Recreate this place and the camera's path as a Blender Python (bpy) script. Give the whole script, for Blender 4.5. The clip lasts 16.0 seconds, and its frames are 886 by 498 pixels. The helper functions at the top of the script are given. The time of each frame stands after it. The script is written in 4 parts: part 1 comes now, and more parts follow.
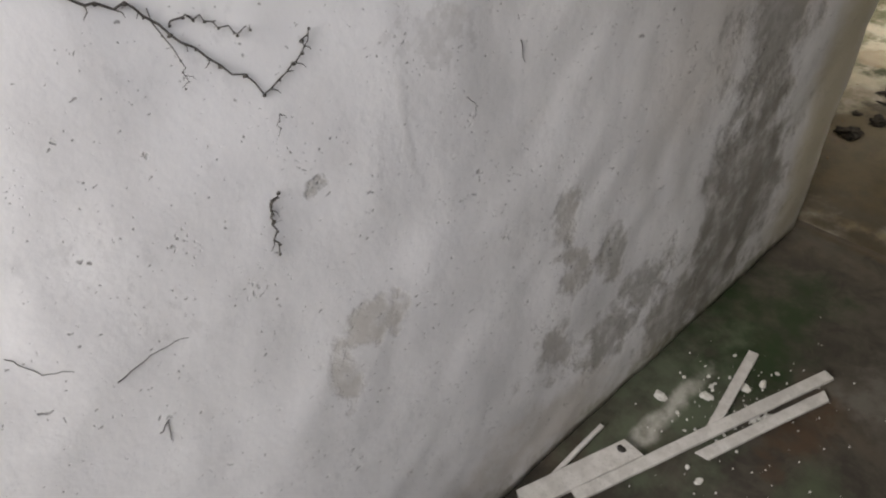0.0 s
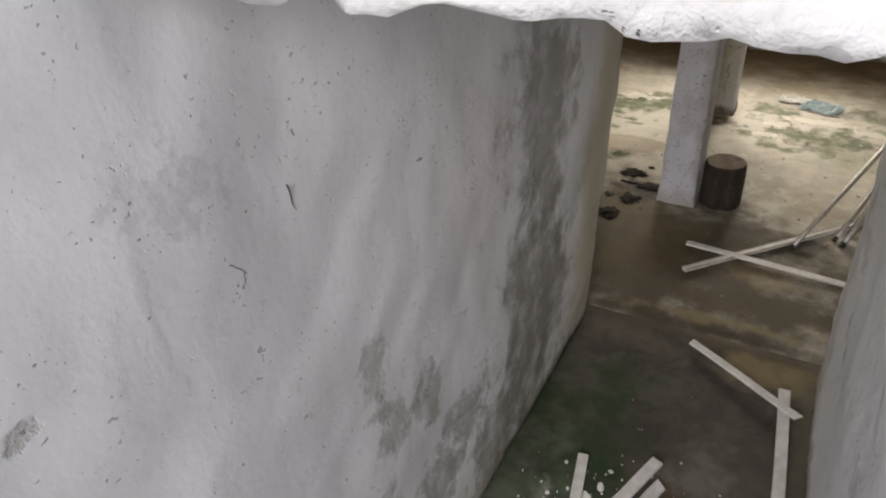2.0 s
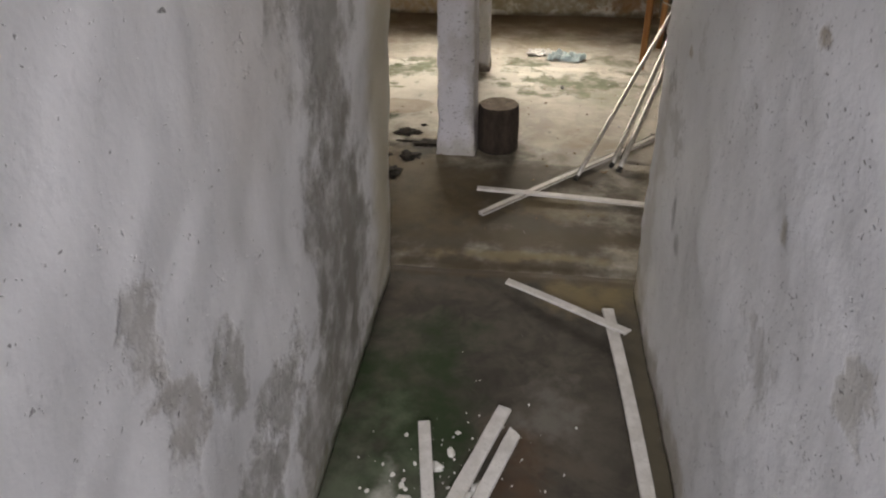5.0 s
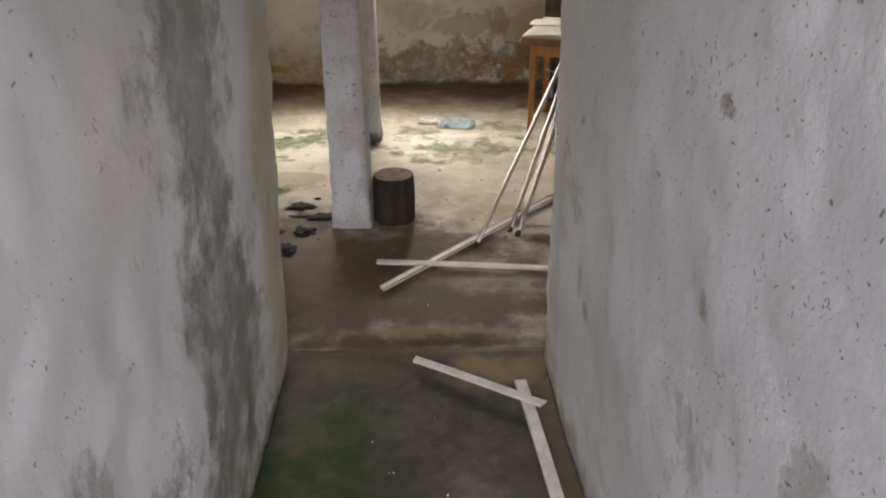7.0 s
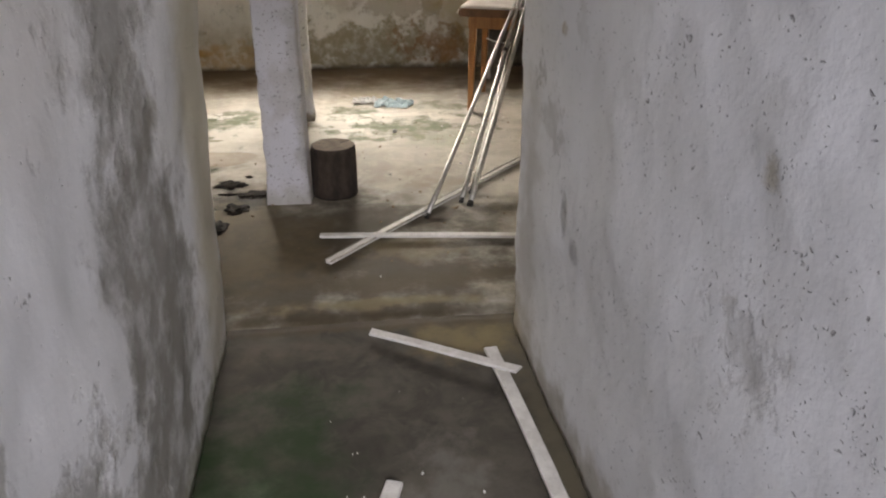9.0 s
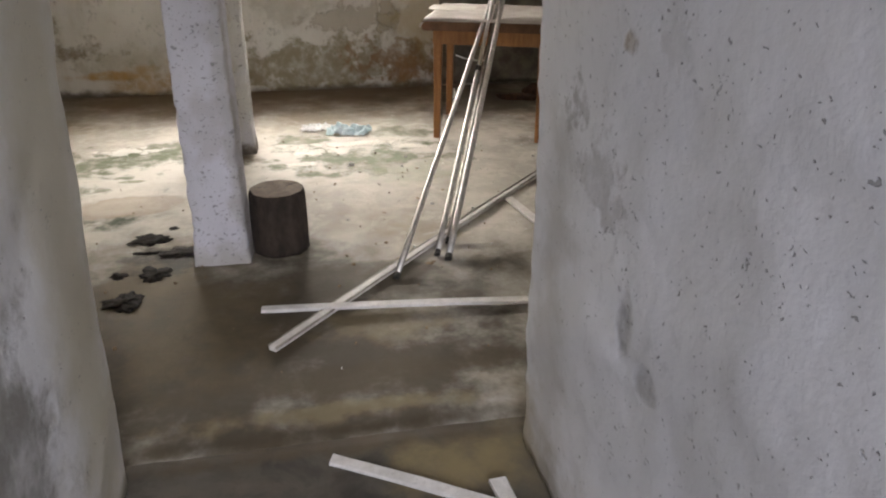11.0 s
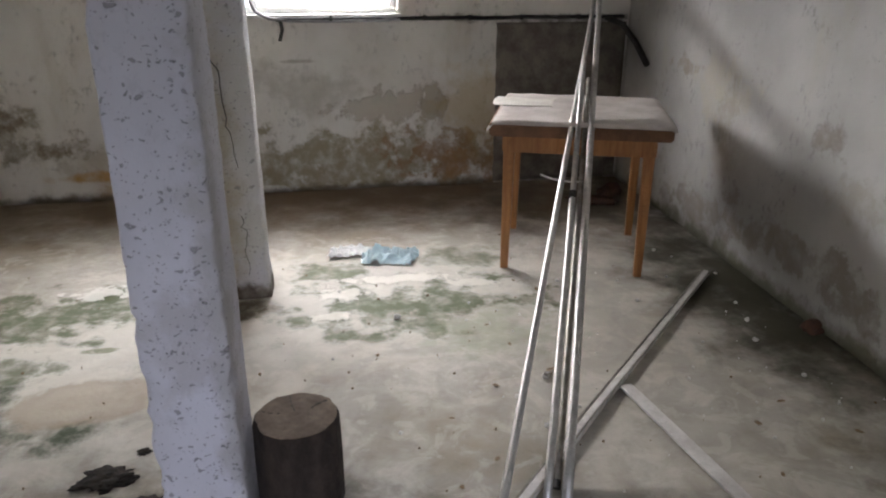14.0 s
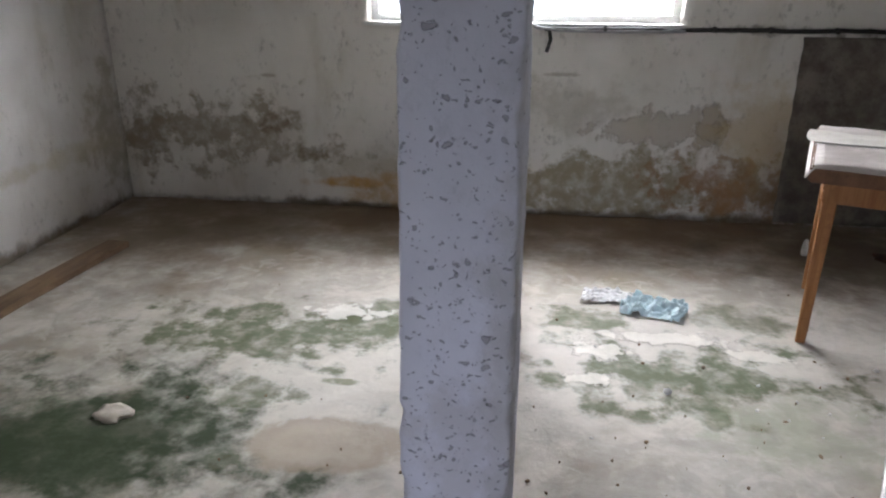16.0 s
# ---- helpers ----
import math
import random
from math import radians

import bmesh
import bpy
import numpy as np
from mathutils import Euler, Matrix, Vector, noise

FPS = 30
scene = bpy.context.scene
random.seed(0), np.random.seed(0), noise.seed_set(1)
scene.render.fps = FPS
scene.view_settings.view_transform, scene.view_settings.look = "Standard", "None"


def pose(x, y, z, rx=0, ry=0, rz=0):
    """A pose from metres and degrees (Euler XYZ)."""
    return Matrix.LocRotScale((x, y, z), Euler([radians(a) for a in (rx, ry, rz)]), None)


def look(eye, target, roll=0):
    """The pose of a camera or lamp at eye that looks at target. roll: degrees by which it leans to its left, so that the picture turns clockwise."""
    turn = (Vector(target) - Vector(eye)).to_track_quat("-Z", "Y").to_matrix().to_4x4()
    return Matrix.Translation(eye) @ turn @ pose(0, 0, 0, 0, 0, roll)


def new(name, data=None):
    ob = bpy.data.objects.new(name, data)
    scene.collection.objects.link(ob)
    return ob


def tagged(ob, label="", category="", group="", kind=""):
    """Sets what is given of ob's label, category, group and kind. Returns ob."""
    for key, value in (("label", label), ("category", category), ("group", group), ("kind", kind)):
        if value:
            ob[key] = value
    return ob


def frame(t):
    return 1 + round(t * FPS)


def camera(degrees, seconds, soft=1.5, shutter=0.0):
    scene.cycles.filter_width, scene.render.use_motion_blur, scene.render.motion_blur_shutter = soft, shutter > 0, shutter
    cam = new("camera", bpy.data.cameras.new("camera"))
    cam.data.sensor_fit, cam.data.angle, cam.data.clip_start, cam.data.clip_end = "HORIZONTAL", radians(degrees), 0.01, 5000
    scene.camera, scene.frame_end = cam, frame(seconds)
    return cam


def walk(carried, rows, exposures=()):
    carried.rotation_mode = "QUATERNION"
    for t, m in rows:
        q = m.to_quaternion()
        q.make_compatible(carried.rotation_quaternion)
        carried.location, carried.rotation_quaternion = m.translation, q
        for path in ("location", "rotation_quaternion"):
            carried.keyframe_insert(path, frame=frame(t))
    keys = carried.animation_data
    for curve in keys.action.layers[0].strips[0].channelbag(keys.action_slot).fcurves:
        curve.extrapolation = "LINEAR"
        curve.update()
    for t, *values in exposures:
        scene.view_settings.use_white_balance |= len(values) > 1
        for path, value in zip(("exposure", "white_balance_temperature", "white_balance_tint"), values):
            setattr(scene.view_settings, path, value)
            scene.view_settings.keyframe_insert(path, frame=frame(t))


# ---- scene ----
cam = camera(63.9, 16.0, 2.1)
EXPOSURES = [(0, 0.62, 7900, 10), (1, 0.92, 7700, 11), (2, 0.68, 7500, 12), (4, 0.74, 7500, 13), (8.5, 1.03, 7300, 14), (11, 1.15, 6850, 15), (13, 0.98, 6450, 16), (14.5, 0.88, 6000, 16), (16, 0.92, 5850, 16)]
PATH = [
    (0, (0.696, 0.297, 2.291), (-0.502, 1.251, 1.005), -5.9),
    (0.5, (0.622, 0.46, 2.235), (-0.31, 1.582, 0.866), -4.7),
    (1, (0.562, 0.518, 2.183), (-0.227, 1.734, 0.804), -4.2),
    (1.5, (0.545, 0.531, 2.169), (-0.236, 1.813, 0.847), -3.8),
    (2, (0.478, 0.525, 2.212), (-0.346, 1.987, 1.125), -3.0),
    (2.5, (0.458, 0.531, 2.104), (-0.372, 2.015, 1.051), -2.7),
    (3, (0.416, 0.505, 2.01), (-0.358, 2.021, 0.96), -2.3),
    (3.5, (0.372, 0.515, 1.988), (-0.256, 2.092, 0.93), -1.9),
    (4, (0.333, 0.536, 1.926), (-0.077, 2.18, 0.863), -1.7),
    (4.2, (0.312, 0.57, 1.882), (-0.004, 2.23, 0.813), -1.2),
    (6.3, (0.266, 0.883, 1.72), (0.142, 2.603, 0.708), -0.3),
    (6.5, (0.262, 0.882, 1.735), (0.194, 2.636, 0.776), -0.3),
    (7, (0.276, 0.871, 1.742), (0.332, 2.649, 0.828), 0.0),
    (7.5, (0.295, 0.941, 1.642), (0.399, 2.725, 0.742), -0.0),
    (8, (0.227, 0.938, 1.527), (0.388, 2.718, 0.63), 0.1),
    (8.5, (0.172, 0.984, 1.521), (0.398, 2.753, 0.617), -0.1),
    (8.7, (0.177, 1.008, 1.487), (0.416, 2.78, 0.591), 0.3),
    (10.8, (0.178, 1.63, 1.347), (0.547, 3.395, 0.481), 0.5),
    (11, (0.207, 1.753, 1.326), (0.59, 3.524, 0.477), 0.7),
    (11.5, (0.286, 1.887, 1.3), (0.685, 3.69, 0.532), 0.6),
    (12, (0.251, 2.117, 1.341), (0.655, 3.923, 0.584), 0.7),
    (12.5, (0.237, 2.338, 1.355), (0.647, 4.152, 0.62), 0.5),
    (13, (0.285, 2.558, 1.385), (0.671, 4.38, 0.656), 0.4),
    (13.5, (0.283, 2.716, 1.391), (0.626, 4.549, 0.67), 0.4),
    (14, (0.206, 2.98, 1.396), (0.545, 4.814, 0.675), 0.2),
    (14.5, (0.237, 3.159, 1.394), (0.578, 4.993, 0.672), 0.2),
    (15, (0.237, 3.239, 1.402), (0.498, 5.087, 0.684), 0.1),
    (15.5, (0.116, 3.386, 1.382), (0.176, 5.248, 0.656), 0.3),
    (16, (-0.004, 3.44, 1.407), (-0.246, 5.291, 0.691), 0.2),
]
walk(cam, [(t, look(eye, target, roll)) for t, eye, target, roll in PATH],
     EXPOSURES)


# ---- world and light ----
world = bpy.data.worlds.new("sky")
scene.world = world
world.use_nodes = True
wn = world.node_tree
sky = wn.nodes.new("ShaderNodeTexSky")
sky.sky_type = "NISHITA"
sky.sun_disc = False
sky.sun_elevation = radians(41)
sky.sun_rotation = radians(-4)
sky.dust_density = 4.0
wn.links.new(sky.outputs[0], wn.nodes["Background"].inputs[0])
wn.nodes["Background"].inputs[1].default_value = 0.15

sun = new("sun", bpy.data.lights.new("sun", "SUN"))
sun.data.energy, sun.data.angle, sun.data.color = 3.0, radians(28), (1.0, 0.985, 0.96)
sun.matrix_world = look((0, 0, 0), (0.06 * 0.75, -1.0 * 0.75, -0.66))

# sky light that falls in through the basement window
glow = new("window_light", bpy.data.lights.new("window_light", "AREA"))
glow.data.shape, glow.data.size, glow.data.size_y = "RECTANGLE", 2.2, 0.85
glow.data.energy, glow.data.color = 195.0, (1.0, 0.975, 0.925)
glow.matrix_world = look((-0.12, 8.32, 1.74), (-0.1, 6.5, 0.2))

# light of the open sky behind and above the stairwell
yard = new("stairwell_sky_light", bpy.data.lights.new("stairwell_sky_light", "AREA"))
yard.data.shape, yard.data.size, yard.data.size_y = "RECTANGLE", 2.4, 2.4
yard.data.energy, yard.data.color = 262.0, (0.85, 0.89, 1.0)
yard.matrix_world = look((0.26, -3.6, 3.7), (0.26, 2.4, 0.9))


# ---- materials ----
class Nodes:
    """Small wrapper to write node trees in few lines."""

    def __init__(self, name):
        self.m = bpy.data.materials.new(name)
        self.m.use_nodes = True
        self.t = self.m.node_tree
        self.b = self.t.nodes["Principled BSDF"]
        self.p = self.n("ShaderNodeTexCoord").outputs["Object"]

    def n(self, kind, **inputs):
        node = self.t.nodes.new(kind)
        for key, value in inputs.items():
            self.put(node.inputs[key.replace("_", " ")], value)
        return node

    def put(self, socket, value):
        if isinstance(value, bpy.types.NodeSocket):
            self.t.links.new(value, socket)
        else:
            socket.default_value = value

    def math(self, op, a, b=0.0, clamp=False):
        node = self.n("ShaderNodeMath")
        node.operation, node.use_clamp = op, clamp
        self.put(node.inputs[0], a), self.put(node.inputs[1], b)
        return node.outputs[0]

    def vmath(self, op, a, b=(0, 0, 0)):
        node = self.n("ShaderNodeVectorMath")
        node.operation = op
        self.put(node.inputs[0], a), self.put(node.inputs[1], b)
        return node.outputs["Value"] if op in ("LENGTH", "DOT_PRODUCT") else node.outputs[0]

    def noise(self, scale, detail=4.0, rough=0.55, stretch=None, warp=0.0):
        p = self.vmath("MULTIPLY", self.p, stretch) if stretch else self.p
        return self.n("ShaderNodeTexNoise", Vector=p, Scale=scale, Detail=detail, Roughness=rough, Distortion=warp).outputs["Fac"]

    def step(self, value, low, high):
        node = self.n("ShaderNodeMapRange")
        node.interpolation_type = "SMOOTHSTEP"
        self.put(node.inputs["Value"], value)
        node.inputs["From Min"].default_value, node.inputs["From Max"].default_value = low, high
        return node.outputs[0]

    def mix(self, fac, a, b):
        node = self.n("ShaderNodeMix")
        node.data_type = "RGBA"
        self.put(node.inputs["Factor"], fac)
        for socket, value in ((node.inputs[6], a), (node.inputs[7], b)):
            self.put(socket, (*value, 1) if isinstance(value, tuple) and len(value) == 3 else value)
        return node.outputs[2]

    def blob(self, centre, radii, wobble=1.0, scale=5.0, soft=0.5, seed=0.0):
        """A ragged patch round a place: 1 inside, 0 outside."""
        q = self.vmath("MULTIPLY", self.vmath("SUBTRACT", self.p, centre), tuple(1 / r for r in radii))
        d = self.vmath("LENGTH", q)
        tex = self.n("ShaderNodeTexNoise", Vector=self.vmath("ADD", self.p, (seed, seed * 1.7, seed * 0.6)), Scale=scale, Detail=6.0, Roughness=0.62)
        d = self.math("ADD", d, self.math("MULTIPLY", self.math("SUBTRACT", tex.outputs["Fac"], 0.5), wobble * 2.4))
        mask = self.math("SUBTRACT", 1.0, self.step(d, 0.9 - soft, 1.0 + 0.3 * soft))
        if 0.2 < soft < 0.65:
            broken = self.step(self.noise(scale * 1.8, 6.0, 0.6), 0.25, 0.6)
            mask = self.math("MULTIPLY", mask, self.math("ADD", 0.35, self.math("MULTIPLY", broken, 0.65)))
        return mask

    def finish(self, colour, rough=0.9, metal=0.0, relief=(), distance=0.01, specular=0.3):
        self.put(self.b.inputs["Base Color"], (*colour, 1) if isinstance(colour, tuple) else colour)
        self.put(self.b.inputs["Roughness"], rough)
        self.b.inputs["Metallic"].default_value = metal
        self.b.inputs["Specular IOR Level"].default_value = specular
        total = None
        for fac, amount in relief:
            h = self.math("MULTIPLY", fac, amount)
            total = h if total is None else self.math("ADD", total, h)
        if total is not None:
            bump = self.n("ShaderNodeBump", Height=total)
            bump.inputs["Distance"].default_value = distance
            self.t.links.new(bump.outputs[0], self.b.inputs["Normal"])
        return self.m


def plaster(name, light, dull, specks=0.5, blobs=(), grain=1.0, grime=(0.20, 0.17, 0.12), grime_amount=0.3, mottling=0.58, flecks=0.0):
    """Old limewashed plaster: uneven wash, pits, grime, ragged stains and blobs of painted shade."""
    n = Nodes(name)
    large, mid, fine = n.noise(1.7, 3.0), n.noise(9.0, 5.0, 0.6), n.noise(70.0, 4.0, 0.6)
    streak = n.noise(2.6, 4.0, 0.6, (1.6, 1.6, 0.5))
    c = n.mix(n.step(large, 0.35, 0.68), light, dull)
    c = n.mix(n.math("MULTIPLY", n.step(streak, 0.52, 0.75), grime_amount), c, grime)
    c = n.mix(n.math("MULTIPLY", n.step(mid, 0.55, 0.8), 0.25), c, tuple(0.72 * v for v in light))
    mottle = n.noise(24.0, 6.0, 0.72, (1.0, 1.0, 0.7))
    c = n.mix(n.math("MULTIPLY", n.math("MULTIPLY", n.step(mottle, 0.52, 0.66), n.step(n.noise(3.3, 4.0, 0.65), 0.42, 0.64)), mottling), c, tuple(0.5 * v for v in dull))
    relief = [(large, 0.5), (mid, 0.5 * grain), (fine, 0.05 * grain), (mottle, 0.10 * grain)]
    for centre, radii, colour, strength, wobble, scale, soft, depth in blobs:
        mask = n.blob(centre, radii, wobble, scale, soft, seed=centre[0] + 3 * centre[2])
        c = n.mix(n.math("MULTIPLY", mask, strength), c, colour)
        if depth:
            relief.append((mask, depth))
    pit = n.n("ShaderNodeTexVoronoi", Vector=n.vmath("ADD", n.p, n.vmath("MULTIPLY", n.n("ShaderNodeTexNoise", Vector=n.p, Scale=45.0).outputs["Color"], (0.03, 0.03, 0.03))), Scale=82.0, Randomness=1.0)
    size = n.math("MULTIPLY", n.math("SUBTRACT", n.noise(19.0, 3.0), 0.52), 1.1)
    hole = n.math("SUBTRACT", 1.0, n.step(n.math("SUBTRACT", pit.outputs["Distance"], size), 0.04, 0.26))
    where = n.step(n.noise(6.0, 5.0, 0.75), 0.63 - 0.10 * specks, 0.70 - 0.10 * specks)
    hole = n.math("MULTIPLY", hole, where)
    c = n.mix(n.math("MULTIPLY", hole, 0.62 * min(1.1, specks)), c, (0.11, 0.105, 0.10))
    relief.append((hole, -0.3))
    if flecks:
        # sparse chips of many sizes, each cell with a chance of its own
        bend = n.vmath("MULTIPLY", n.n("ShaderNodeTexNoise", Vector=n.p, Scale=30.0, Detail=4.0).outputs["Color"], (0.06, 0.06, 0.04))
        for scale, chance in ((30.0, 0.93), (52.0, 0.88), (90.0, 0.84)):
            cell = n.n("ShaderNodeTexVoronoi", Vector=n.vmath("MULTIPLY", n.vmath("ADD", n.p, bend), (1.0, 1.0, 1.25)), Scale=scale, Randomness=1.0)
            lot = n.n("ShaderNodeSeparateColor", Color=cell.outputs["Color"]).outputs[0]
            reach = n.math("MULTIPLY", n.math("SUBTRACT", lot, chance - 0.12 * flecks, True), 0.9)
            chip = n.math("SUBTRACT", 1.0, n.step(n.math("SUBTRACT", cell.outputs["Distance"], reach), -0.03, 0.03))
            chip = n.math("MULTIPLY", chip, n.step(lot, chance - 0.12 * flecks, chance - 0.12 * flecks + 0.03))
            chip = n.math("MULTIPLY", chip, n.step(n.noise(4.0 + scale * 0.1, 4.0, 0.7), 0.50 - 0.08 * flecks, 0.58 - 0.08 * flecks))
            c = n.mix(n.math("MULTIPLY", chip, 0.6), c, (0.17, 0.16, 0.155))
            relief.append((chip, -0.35))
    return n.finish(c, 0.92, 0.0, relief, 0.012, 0.2)


GREY, BROWN, RUST, GREEN = (0.24, 0.225, 0.20), (0.17, 0.125, 0.07), (0.38, 0.20, 0.07), (0.06, 0.095, 0.035)
# each stain or shade patch: centre, radii, colour, strength, wobble, noise scale, softness, relief
MAT_LEFT = plaster("limewash_left", (0.77, 0.765, 0.775), (0.71, 0.705, 0.71), 0.6, (
    ((-0.3, 2.15, 1.35), (0.5, 0.30, 0.35), (0.62, 0.585, 0.55), 0.6, 0.8, 3.0, 0.8, 0.0),
    ((-0.3, 2.58, 0.50), (0.5, 0.36, 0.75), (0.24, 0.225, 0.195), 0.9, 1.0, 4.5, 0.30, -0.3),
    ((-0.3, 2.53, 1.35), (0.5, 0.28, 0.50), (0.31, 0.295, 0.265), 0.85, 1.3, 5.0, 0.36, -0.3),
    ((-0.3, 2.18, 0.20), (0.5, 0.20, 0.30), (0.29, 0.275, 0.245), 0.85, 1.5, 6.0, 0.40, -0.3),
    ((-0.3, 2.00, 0.50), (0.5, 0.13, 0.15), (0.32, 0.31, 0.285), 0.85, 1.5, 7.0, 0.40, -0.3),
    ((-0.3, 1.80, 0.38), (0.5, 0.15, 0.15), (0.32, 0.31, 0.285), 0.85, 1.7, 7.0, 0.42, -0.3),
    ((-0.3, 1.78, 0.76), (0.5, 0.07, 0.13), (0.36, 0.35, 0.32), 0.8, 1.5, 8.0, 0.42, -0.2),
    ((-0.3, 1.60, 0.82), (0.5, 0.09, 0.12), (0.38, 0.36, 0.33), 0.8, 1.6, 8.0, 0.42, -0.2),
    ((-0.3, 1.55, 1.04), (0.5, 0.07, 0.11), (0.42, 0.40, 0.37), 0.75, 1.6, 8.0, 0.42, -0.2),
    ((-0.3, 1.52, 0.50), (0.5, 0.13, 0.12), (0.36, 0.34, 0.31), 0.75, 1.7, 7.0, 0.42, -0.2),
    ((-0.3, 3.15, 0.8), (0.5, 0.22, 1.4), (0.52, 0.475, 0.36), 0.85, 0.6, 4.0, 0.68, 0.0),
    ((-0.3, 0.88, 1.12), (0.5, 0.09, 0.06), (0.44, 0.41, 0.36), 0.6, 1.6, 10.0, 0.5, -0.2),
    ((-0.3, 0.79, 1.00), (0.5, 0.05, 0.10), (0.46, 0.43, 0.38), 0.55, 1.5, 10.0, 0.5, -0.2),
    ((-0.3, 1.45, 0.15), (0.5, 0.5, 0.22), (0.50, 0.46, 0.41), 0.55, 1.3, 4.0, 0.7, 0.0),
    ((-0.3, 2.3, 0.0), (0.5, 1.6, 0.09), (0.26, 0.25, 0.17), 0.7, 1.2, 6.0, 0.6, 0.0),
    ((-0.3, 0.82, 1.53), (0.5, 0.026, 0.018), (0.26, 0.24, 0.21), 0.6, 1.4, 30.0, 0.5, -0.3),
    ((-0.3, 1.15, 1.72), (0.5, 0.10, 0.07), (0.44, 0.43, 0.42), 0.4, 2.2, 26.0, 0.5, 0.0),
    ((-0.3, 1.05, 1.56), (0.5, 0.015, 0.14), (0.66, 0.655, 0.65), 0.5, 1.2, 12.0, 0.6, 0.05),
), 0.55, (0.46, 0.42, 0.38), 0.10, 0.22, 0.75)
MAT_RIGHT = plaster("limewash_right", (0.77, 0.77, 0.79), (0.70, 0.70, 0.72), 0.5, (
    ((0.78, 3.10, 0.45), (0.4, 0.15, 0.5), (0.50, 0.48, 0.46), 0.6, 1.2, 5.0, 0.6, -0.2),
    ((0.78, 2.75, 0.66), (0.4, 0.030, 0.07), (0.36, 0.36, 0.37), 0.8, 0.7, 9.0, 0.5, -0.5),
    ((0.78, 2.66, 0.60), (0.4, 0.050, 0.035), (0.40, 0.40, 0.41), 0.8, 0.7, 9.0, 0.5, -0.5),
    ((0.78, 2.90, 0.90), (0.4, 0.09, 0.10), (0.48, 0.47, 0.46), 0.7, 1.8, 9.0, 0.45, -0.2),
    ((0.78, 3.02, 1.01), (0.4, 0.05, 0.06), (0.36, 0.35, 0.34), 0.7, 2.0, 16.0, 0.45, -0.3),
    ((0.78, 2.82, 1.15), (0.4, 0.026, 0.018), (0.36, 0.30, 0.22), 0.85, 0.9, 18.0, 0.5, -0.4),
    ((0.78, 2.70, 1.20), (0.4, 0.05, 0.07), (0.46, 0.45, 0.44), 0.4, 2.0, 20.0, 0.5, -0.05),
    ((0.78, 1.88, 1.11), (0.4, 0.026, 0.028), (0.42, 0.38, 0.31), 0.8, 0.9, 22.0, 0.5, -0.3),
    ((0.78, 1.90, 1.45), (0.4, 0.028, 0.020), (0.34, 0.29, 0.22), 0.85, 1.4, 22.0, 0.5, -0.3),
    ((0.78, 1.87, 0.83), (0.4, 0.10, 0.11), (0.47, 0.46, 0.45), 0.7, 1.9, 9.0, 0.45, -0.2),
    ((0.78, 1.52, 1.06), (0.4, 0.06, 0.07), (0.46, 0.44, 0.40), 0.7, 1.8, 11.0, 0.45, -0.2),
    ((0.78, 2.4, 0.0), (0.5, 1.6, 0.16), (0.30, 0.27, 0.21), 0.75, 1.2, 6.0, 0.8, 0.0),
    ((0.78, 3.25, 0.0), (0.4, 0.16, 0.30), (0.42, 0.36, 0.25), 0.7, 1.0, 5.0, 0.7, 0.0),
), 1.0, (0.42, 0.41, 0.40), 0.10, 0.25, 1.0)
MAT_PILLAR = plaster("limewash_pillar", (0.57, 0.565, 0.61), (0.49, 0.485, 0.52), 0.6, (
    ((-0.1, 4.5, 0.02), (0.6, 0.6, 0.10), (0.33, 0.31, 0.27), 0.7, 1.3, 9.0, 0.8, 0.0),
    ((-0.03, 4.55, 0.5), (0.05, 0.1, 0.9), (0.34, 0.32, 0.29), 0.6, 1.4, 9.0, 0.8, -0.2),
    ((-0.12, 4.5, 0.60), (0.1, 0.3, 0.16), (0.40, 0.38, 0.37), 0.55, 1.5, 10.0, 0.7, -0.2),
    ((-0.1, 6.1, 0.02), (0.6, 0.5, 0.06), (0.22, 0.18, 0.12), 0.8, 1.0, 9.0, 0.8, 0.0),
    ((-0.1, 6.1, 0.7), (0.25, 0.6, 0.8), (0.50, 0.48, 0.40), 0.6, 1.2, 5.0, 0.8, 0.0),
    # shadow side of the far pillar, its front painted browner and darker
    ((-0.24, 6.0, 0.6), (0.13, 0.25, 1.4), (0.36, 0.30, 0.20), 0.75, 0.9, 6.0, 0.5, 0.0),
    ((-0.14, 6.0, 0.0), (0.3, 0.4, 0.08), (0.07, 0.05, 0.035), 0.9, 0.8, 8.0, 0.4, 0.0),
), 1.0, (0.30, 0.28, 0.26), 0.15, 0.3, 2.2)
